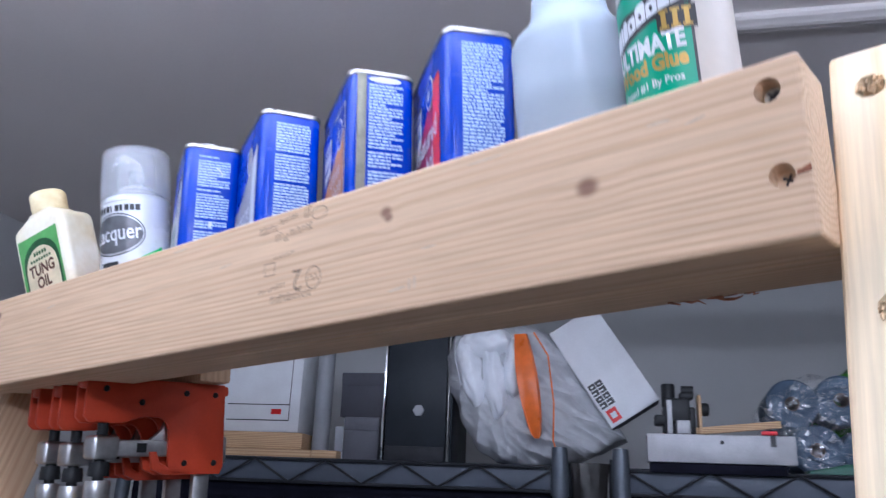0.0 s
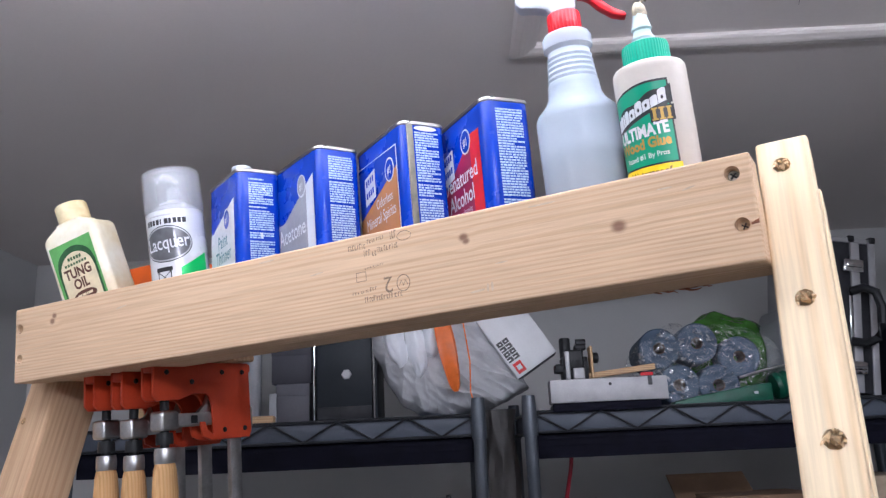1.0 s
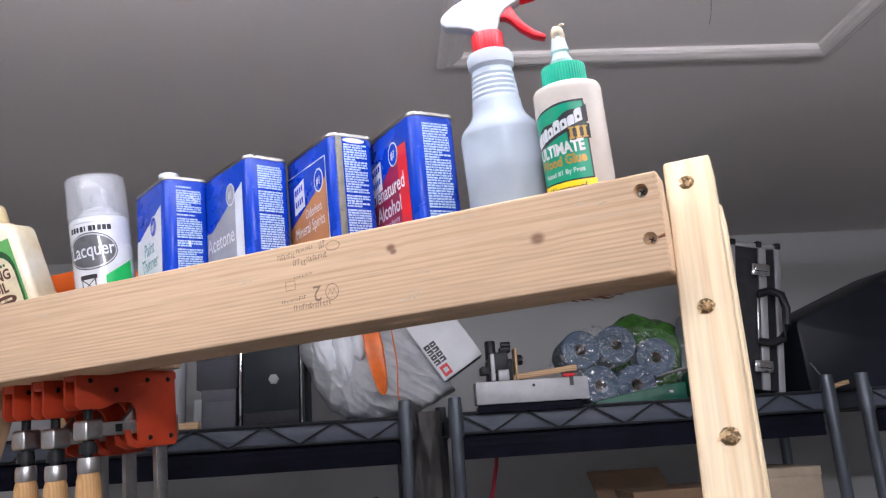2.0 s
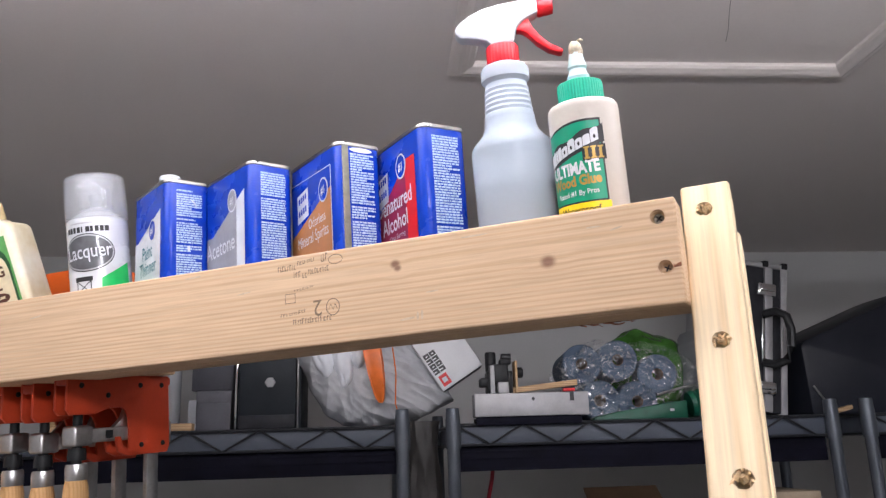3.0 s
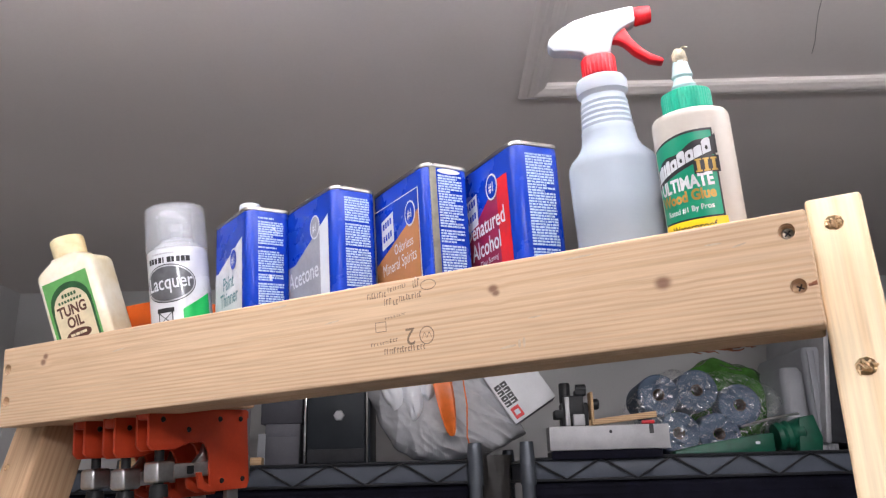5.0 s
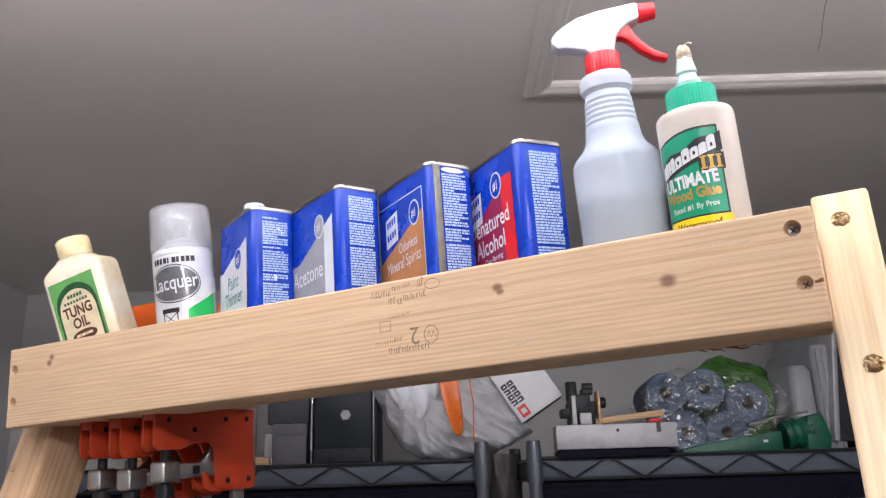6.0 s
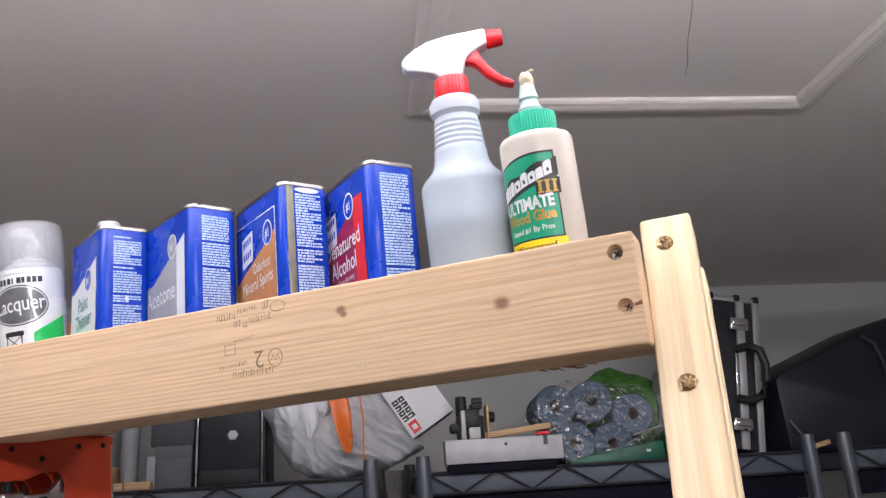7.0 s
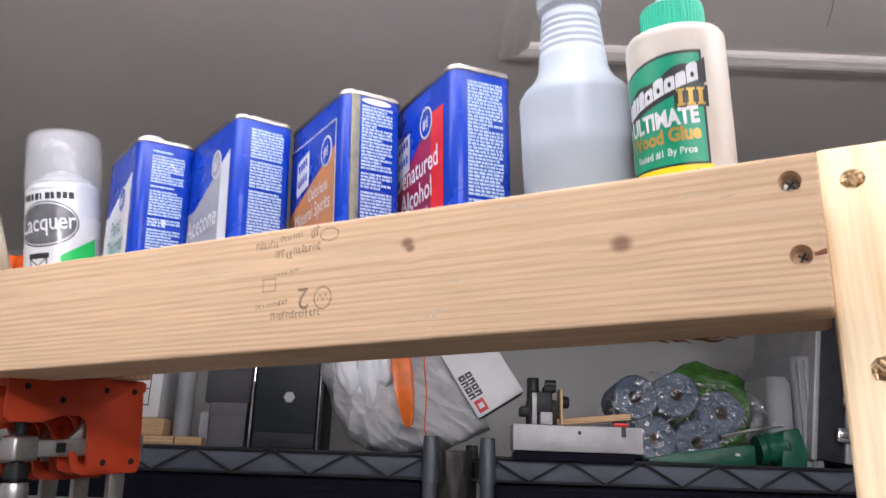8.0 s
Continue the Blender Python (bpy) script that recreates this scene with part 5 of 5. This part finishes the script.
# white plastic bag with orange drawstring
def crumpled_bag():
    ob = rack_thing("plastic_bag", -0.21, 1.43, "stuffed white plastic bag tied with an orange drawstring", "bag")
    rim = [(-0.205, 0.235), (-0.195, 0.17), (-0.165, 0.1), (-0.13, 0.04), (-0.085, 0.008), (0.0, 0.002), (0.08, 0.012), (0.135, 0.035), (0.188, 0.062), (0.15, 0.13), (0.1, 0.2), (0.05, 0.27), (-0.03, 0.31), (-0.12, 0.3), (-0.18, 0.28)]
    cx, cz = -0.03, 0.15
    fine = []
    for i, p in enumerate(rim):
        q = rim[(i + 1) % len(rim)]
        fine += [(p[0] + (q[0] - p[0]) * k / 14, p[1] + (q[1] - p[1]) * k / 14) for k in range(14)]
    bm = bmesh.new()
    rings = 44
    rows = []
    for k in range(-rings, rings + 1):
        th = math.pi / 2 * k / rings
        s, y = max(0.0, math.cos(th)) ** 0.7, math.sin(th)
        row = []
        for x, z in fine:
            p = Vector((cx + (x - cx) * s, 0.085 * y, cz + (z - cz) * s))
            n1 = noise.noise(Vector((p.x * 8, p.y * 8, p.z * 6)) + Vector((3, 1, 2)))
            right = min(1, max(0, (p.x + 0.06) / 0.08))
            across, along = p.x * 0.5 + p.z * 0.86, p.x * 0.86 - p.z * 0.5
            fold = noise.voronoi(Vector((across * 34, along * 9, 0.4 + 3 * p.y)))[0][0]
            small = noise.voronoi(Vector((across * 60 + 5, along * 30, 1.3 + 9 * p.y)))[0][0]
            tuft = noise.voronoi(Vector((p.x * 24, p.z * 10 + p.x * 9, 2.4 + 4 * p.y)))[0][0]
            lift = 0.012 * n1 + 0.009 * small + 0.042 * right * fold + 0.045 * (1 - right) * tuft
            p.y += lift * (1 if y > 0 else -1) * s
            p += Vector((noise.noise(p * 22), 0, noise.noise(p * 22 + Vector((4, 4, 4))))) * 0.006
            p.z = max(p.z, 0.0)
            row.append(p)
        rows.append(row)
    part("film", loft(rows[1:-1], bm), BAG_WHITE, ob, "creased grey-white film", smooth=False)
    # white folded contents pressing against the film
    for x, z, rx, rz, lean in ((-0.135, 0.19, 0.03, 0.085, -0.2), (-0.085, 0.175, 0.026, 0.095, -0.12), (-0.045, 0.2, 0.024, 0.07, 0.05), (-0.105, 0.255, 0.06, 0.04, 0.0)):
        b = bmesh.new()
        bmesh.ops.create_icosphere(b, subdivisions=4, radius=1)
        for v in b.verts:
            c = v.co.copy()
            crease = noise.voronoi(Vector((c.x * 2.2 + x * 30, c.y * 1.5, c.z * 1.1)))[0][0]
            k = 1 + 0.12 * noise.noise(c * 2.3 + Vector((x * 40, 0, z * 20))) - 0.16 * crease
            v.co = Vector((x + rx * c.x * k + lean * rz * c.z, -0.088 + 0.034 * c.y * k, z + rz * c.z * k))
        part("white_fold", b, BAG_CONTENTS, ob, "bright white fold showing through the film")
    tail = []
    for k in range(26):
        z = 0.012 - 0.26 * k / 25
        ring = []
        for i in range(36):
            t = 2 * math.pi * i / 36
            crease = noise.voronoi(Vector((math.cos(t) * 2.2, math.sin(t) * 2.2, z * 9)))[0][0]
            wide = 0.036 + 0.004 * math.sin(z * 30) + 0.006 * crease
            ring.append(Vector((0.11 + wide * math.cos(t), -0.02 + (0.016 + 0.012 * crease) * math.sin(t), z)))
        tail.append(ring)
    part("tail", loft(tail), BAG_GREY, ob, "grey-brown crumpled film hanging between the racks")
    pts = []
    for k in range(29):
        s = k / 28
        px, py, pz = -0.028 + 0.035 * s, -0.108 - 0.02 * math.sin(s * 2.6), 0.268 - 0.215 * s
        wid = 0.012 + 0.009 * math.sin(min(1, s * 1.15) * 3.0)
        wid *= math.sqrt(max(0.02, 1 - (max(0.0, s - 0.8) / 0.2) ** 2))
        pts.append([(px + wid * math.cos(t) - 0.004 * math.sin(2 * t), py + 0.009 * math.sin(t) + 0.004 * math.cos(3 * t), pz) for t in [2 * math.pi * i / 14 for i in range(14)]])
    part("drawstring", loft(pts), BAG_ORANGE, ob, "folded orange drawstring loop")
    part("string_end", tube([(0.0, -0.12, 0.27), (0.03, -0.13, 0.22), (0.042, -0.135, 0.12), (0.04, -0.135, 0.05), (0.048, -0.14, 0.02)], 0.0018, 6), BAG_ORANGE, ob)
    return ob


crumpled_bag()

# white toy box leaning on the bag
tilt = 32.5
bx = thing("toy_box", ROOM @ pose(-0.055, 1.335, 1.857) @ Matrix.Rotation(radians(-tilt), 4, "Y") @ Matrix.Rotation(radians(-4), 4, "X"), "white toy carton leaning against the plastic bag", "box")
part("carton", box((0, 0, 0), (0.115, 0.05, 0.235), 0.002), CARD_WHITE, bx)
part("side_panel", box((0.003, 0.003, -0.001), (0.112, 0.047, 0.001)), CARD_DARK, bx)
W = on_front(0, 0.0006)
part("red_mark", rect(0.009, 0.031, 0.007, 0.035, W, 2), RED_INK, bx, "red square mark")
bm = bmesh.new()
rect(0.014, 0.026, 0.015, 0.027, on_front(0, 0.0009), 2, bm)
part("mark_bar", bm, INK_WHITE, bx)
for row in range(2):
    for k in range(4):
        v, u = 0.041 + 0.0145 * k, 0.0055 + 0.0165 * row
        bar = part("title_bar", rect(u, u + 0.015, v, v + 0.0125, W, 1), BLACK_INK, bx, "black title bar")
        part("bar_slit", rect(u + (0.005 if k % 2 else 0.0), u + (0.0105 if k % 2 else 0.009), v + 0.0045, v + 0.0072, on_front(0, 0.0009), 1), CARD_WHITE, bar)

# silver jig with a black clamp head
jig = rack_thing("saw_fence_jig", 0.0085, 1.255, "silver aluminium fence tool with black clamp head overhanging the shelf", "tool", -1.2, TOP - 0.03)
jig.matrix_world = jig.matrix_world @ Matrix.Diagonal((0.925, 1, 1, 1))
part("rail", box((0, -0.004, 0.046), (0.285, 0.05, 0.098), 0.002), ALU, jig, "brushed aluminium rail")
# black block put in for the shadow under the rail
part("rail_shadow", box((0.004, 0.004, 0.027), (0.268, 0.014, 0.046), 0.003), UNDERSIDE_SHADE, jig, "black block standing in for the shadow under the rail")
part("foot", box((0.02, 0.03, 0.034), (0.26, 0.2, 0.0495), 0.003), BLACK_PLASTIC, jig)
part("hole", lathe([(0, 0.0006), (0.0035, 0.0006), (0.0038, 0), (0, 0)], 16, m=Matrix.Translation((0.146, -0.0041, 0.084)) @ Matrix.Rotation(radians(90), 4, "X")), BLACK_INK, jig)
part("slot", box((0.238, -0.0052, 0.078), (0.248, -0.003, 0.0985)), BLACK_INK, jig)
part("latch", box((0.222, -0.007, 0.0988), (0.252, 0.004, 0.1065), 0.002), RED_PLASTIC, jig, "small red latch")
strip_m = Matrix.Translation((0.1, 0.012, 0.0985)) @ Matrix.Rotation(radians(-5.5), 4, "Y")
part("wood_strip", box((0, 0, 0), (0.165, 0.02, 0.013), 0.001, m=strip_m), OFFCUT_WOOD, jig, "thin wooden strip")
head = bmesh.new()
box((0.035, 0.01, 0.098), (0.1, 0.055, 0.15), 0.004, bm=head)
box((0.04, 0.0, 0.12), (0.088, 0.05, 0.165), 0.004, bm=head)
box((0.018, 0.01, 0.115), (0.04, 0.05, 0.135), 0.004, bm=head)
lathe([(0, 0.15), (0.0135, 0.15), (0.014, 0.153), (0.014, 0.192), (0.0125, 0.195), (0, 0.195)], 20, head, Matrix.Translation((0.048, 0.03, 0)))
box((0.07, 0.012, 0.165), (0.098, 0.04, 0.178), 0.003, bm=head)
lathe([(0, -0.012), (0.009, -0.012), (0.009, 0.012), (0, 0.012)], 10, head, Matrix.Translation((0.086, 0.02, 0.182)) @ Matrix.Rotation(radians(90), 4, "Y"))
part("clamp_head", head, BLACK_PLASTIC, jig, "black clamp head with knobs")
part("knob", lathe([(0, 0), (0.011, 0), (0.0125, 0.003), (0.0125, 0.012), (0.01, 0.015), (0, 0.015)], 14, m=Matrix.Translation((0.112, 0.02, 0.146)) @ Matrix.Rotation(radians(90), 4, "Y")), BLACK_PLASTIC, jig)
part("post", box((0.042, -0.002, 0.098), (0.053, 0.012, 0.162), 0.002), ALU, jig)
part("block", box((0.06, -0.002, 0.098), (0.088, 0.012, 0.124), 0.003), ALU, jig)
part("plate", box((0.105, 0.0, 0.098), (0.111, 0.04, 0.172), 0.001), OFFCUT_WOOD, jig)


# pack of blue paper rolls in clear film
def towel_pack():
    ob = rack_thing("paper_roll_pack", 0.44, 1.46, "pack of blue shop paper rolls wrapped in clear film", "paper rolls", -6)
    R = 0.052
    for x, z in ((-0.117, 0.15), (-0.022, 0.158), (0.078, 0.118), (0.02, 0.05), (-0.077, 0.055)):
        prof = [(0.015, 0), (0.018, -0.001), (R - 0.004, -0.001), (R, 0.004), (R, 0.21), (0.015, 0.21), (0.015, 0)]
        m = Matrix.Translation((x, 0.0, z)) @ Matrix.Rotation(radians(-90), 4, "X")
        r = part("paper_roll", lathe(prof, 40, m=m), TOWEL_BLUE, ob, "blue paper roll")
        part("core", lathe([(0.0128, 0.002), (0.0149, -0.0005), (0.0149, 0.2), (0.0128, 0.2), (0.0128, 0.002)], 28, m=m), CORE, r, "brown card core")
    bm = bmesh.new()
    n, loops = 150, []
    front = [(0.04 + 0.92 * k / 34, -0.014 - 0.002 * math.sin(k)) for k in range(35)]
    for f, y in front + [(1.0, -0.006), (1.05, 0.012), (1.06, 0.03), (1.06, 0.06), (1.06, 0.12), (1.0, 0.215)]:
        loop = []
        for k in range(n):
            t = 2 * math.pi * k / n
            rx, rz = 0.175, 0.104
            r = f * (1 + 0.06 * math.sin(3 * t + 0.5) + 0.03 * math.sin(7 * t))
            q = Vector((rx * r * math.cos(t) - 0.005, y, 0.104 + rz * r * math.sin(t)))
            q += Vector((noise.noise(q * 30), 0, noise.noise(q * 28 + Vector((9, 0, 0))))) * 0.009
            q.y -= 0.006 * noise.voronoi(Vector((q.x * 60 + q.z * 25, q.y * 20, q.z * 95)))[0][0] + 0.003 * noise.noise(q * 160)
            q.z = max(q.z, 0.001)
            loop.append(q)
        loops.append(loop)
    part("film", loft(loops, bm), FILM, ob, "creased clear film")
    return ob


towel_pack()
gb = rack_thing("green_bag", 0.535, 1.62, "crumpled green plastic packaging behind the paper rolls", "bag")
bm = bmesh.new()
bmesh.ops.create_icosphere(bm, subdivisions=5, radius=1)
for v in bm.verts:
    c = v.co
    v.co = Vector((c.x * 0.145, c.y * 0.09, 0.12 + c.z * 0.126)) + c * (0.016 * noise.noise(c * 2.1) + 0.012 * noise.voronoi(c * 4)[0][0])
    v.co.z = max(v.co.z, 0)
part("film", bm, FILM_GREEN, gb)

# green cast tool
gt = rack_thing("green_vise", 0.32, 1.375, "dark green cast iron tool with a ridged screw body", "tool", -2)
part("bed", prism([(0.0, 0), (0.235, 0), (0.235, 0.045), (0.2, 0.043), (0.06, 0.022), (0.0, 0.01)], 0.05, 0.003), TOOL_GREEN, gt)
part("plate_mark", box((0.19, -0.0015, 0.02), (0.2, 0.0005, 0.026)), INK_WHITE, gt)
part("screw_body", lathe([(0, 0), (0.03, 0), (0.034, 0.01), (0.03, 0.02), (0.034, 0.03), (0.03, 0.04), (0.033, 0.06), (0.02, 0.075), (0, 0.076)], 24, m=Matrix.Translation((0.25, 0.03, 0.036)) @ Matrix.Rotation(radians(80), 4, "Y")), TOOL_GREEN, gt)
part("jaw", prism([(0.29, 0.0), (0.345, 0.0), (0.35, 0.03), (0.335, 0.085), (0.3, 0.078), (0.295, 0.04)], 0.05, 0.004), TOOL_GREEN, gt)
part("handle_bar", tube([(0.16, -0.005, 0.06), (0.22, -0.01, 0.075), (0.3, 0.0, 0.088)], 0.003, 8), STEEL, gt)

# upright grey case and aluminium tool case
gc = rack_thing("plastic_case", 0.69, 1.42, "ribbed grey plastic case standing on its edge", "case")
for x0, x1, h in ((-0.07, -0.012, 0.205), (-0.008, 0.05, 0.255)):
    shell = bmesh.new()
    loft([round_rect(x1 - x0, 0.3, 0.02, 0, 5, (x0 + x1) / 2, 0.15), round_rect(x1 - x0, 0.3, 0.02, h - 0.015, 5, (x0 + x1) / 2, 0.15), round_rect((x1 - x0) * 0.75, 0.28, 0.015, h, 5, (x0 + x1) / 2, 0.15)], shell)
    part("shell", shell, CASE_GREY, gc)
for k in range(3):
    part("rib", box((0.0 + 0.016 * k, -0.003, 0.004), (0.008 + 0.016 * k, 0.002, 0.245), 0.0015), CASE_GREY, gc)

tc = thing("tool_case", ROOM @ pose(0.763, 1.4, ON + 0.0101, 0, 0, 3) @ Matrix.Rotation(radians(8), 4, "Y"), "black aluminium-edged tool case standing on end and leaning sideways", "case")
part("panel", box((-0.068, 0.004, 0.004), (0.064, 0.3, 0.392), 0.003), CASE_BLACK, tc, "textured black panel")
for x0, x1 in ((-0.072, -0.058), (0.052, 0.07)):
    part("edge_rail", box((x0, 0, 0), (x1, 0.304, 0.398), 0.003), ALU, tc, "aluminium edge rail")
part("edge_rail", box((-0.057, 0.0, 0.384), (0.051, 0.304, 0.398), 0.003), ALU, tc)
part("closing_rail", box((0.004, -0.005, 0.004), (0.026, 0.004, 0.383), 0.002), ALU, tc, "aluminium closing rail")
for z in (0.32, 0.062):
    lt = bmesh.new()
    box((-0.02, -0.014, z - 0.016), (0.032, -0.004, z + 0.018), 0.005, bm=lt)
    box((-0.014, -0.018, z - 0.004), (0.026, -0.012, z + 0.012), 0.003, bm=lt)
    part("latch", lt, CHROME, tc, "bright chrome latch")
for x in (-0.066, 0.008, 0.062):
    part("corner", box((x - 0.008, -0.004, 0.386), (x + 0.008, 0.02, 0.403), 0.003), BLACK_PLASTIC, tc)
part("handle", tube([(0.0, -0.008, 0.255), (0.02, -0.03, 0.262), (0.042, -0.042, 0.25), (0.052, -0.046, 0.215), (0.052, -0.046, 0.17), (0.042, -0.042, 0.135), (0.02, -0.03, 0.122), (0.0, -0.008, 0.128)], 0.011, 10), BLACK_PLASTIC, tc, "thick black handle")
part("handle_plate", box((-0.006, -0.008, 0.125), (0.004, 0.002, 0.258), 0.002), CHROME, tc)

tt = rack_thing("storage_tote", 0.885, 1.4, "large dark glossy bag-like case with a sloping top", "case")
out = [(0.012, 0.0), (0.62, 0.0), (0.62, 0.33), (0.4, 0.345), (0.345, 0.325), (0.02, 0.195), (0.004, 0.18)]
part("shell", prism(out, 0.3, 0.012), TOTE, tt)
part("strap", tube([(0.26, -0.004, 0.285), (0.295, -0.006, 0.262), (0.312, -0.006, 0.2), (0.314, -0.006, 0.17)], 0.006, 8), CASE_BLACK, tt)
part("buckle", box((0.308, -0.012, 0.14), (0.32, -0.004, 0.178), 0.003), CHROME, tt, "small bright buckle")
part("stay", tube([(0.02, -0.006, 0.075), (0.07, -0.008, 0.0)], 0.0025, 6), STEEL, tt)
ob = rack_thing("wood_stick", 0.875, 1.262, "short yellowish wooden stick across the rack corner", "wood", 22, TOP + 0.003)
part("stick", box((0.0, 0, 0), (0.065, 0.012, 0.01), 0.001, m=Matrix.Rotation(radians(-10), 4, "Y")), OFFCUT_WOOD, ob)

# on the shelf below
LOWER = TOP - 0.45 + 0.0036
cb = rack_thing("cardboard_box", 0.44, 1.33, "open brown cardboard box on the lower shelf", "box", 0, LOWER)
for lo, hi in (((-0.2, 0, 0), (0.24, 0.005, 0.212)), ((-0.2, 0.3, 0), (0.24, 0.305, 0.212)), ((-0.2, 0.0055, 0), (-0.195, 0.2995, 0.212)), ((0.235, 0.0055, 0), (0.24, 0.2995, 0.212)), ((-0.1945, 0.0055, 0), (0.2345, 0.2995, 0.005))):
    part("side", box(lo, hi), CARDBOARD, cb)
part("flap", box((-0.2, -0.0, 0.0), (0.0, 0.12, 0.004), m=Matrix.Translation((0.1, 0.18, 0.212)) @ Matrix.Rotation(radians(35), 4, "X")), CARDBOARD, cb)
part("inner_box", box((-0.05, 0.05, 0.006), (0.2, 0.25, 0.238), 0.002), CARDBOARD, cb)
cb = rack_thing("cardboard_box", 0.79, 1.34, "closed pale beige cardboard box on the lower shelf", "box", 0, LOWER)
part("carton", box((-0.08, 0, 0), (0.06, 0.28, 0.268), 0.002), CARD_PALE, cb)
part("lid", box((-0.082, -0.002, 0.25), (0.062, 0.282, 0.272), 0.002), CARD_PALE, cb)
cable = rack_thing("red_cable", 0.06, 1.46, "dark red cable hanging down to the lower shelf", "cable", 0, LOWER)
part("cord", tube([(0.0, 0, 0), (-0.01, 0, 0.12), (-0.004, 0, 0.25), (0.012, 0, 0.32), (0.016, 0, 0.352)], 0.005, 8), CABLE_RED, cable)
mon = rack_thing("picture_frame", -0.33, 1.42, "pale framed panel standing on the lower shelf", "frame", 0, LOWER)
part("panel", box((-0.1, 0, 0), (0.1, 0.02, 0.262), 0.002), CASE_GREY, mon)
part("frame", box((0.092, -0.004, 0), (0.104, 0.022, 0.268), 0.002), BLACK_PLASTIC, mon)
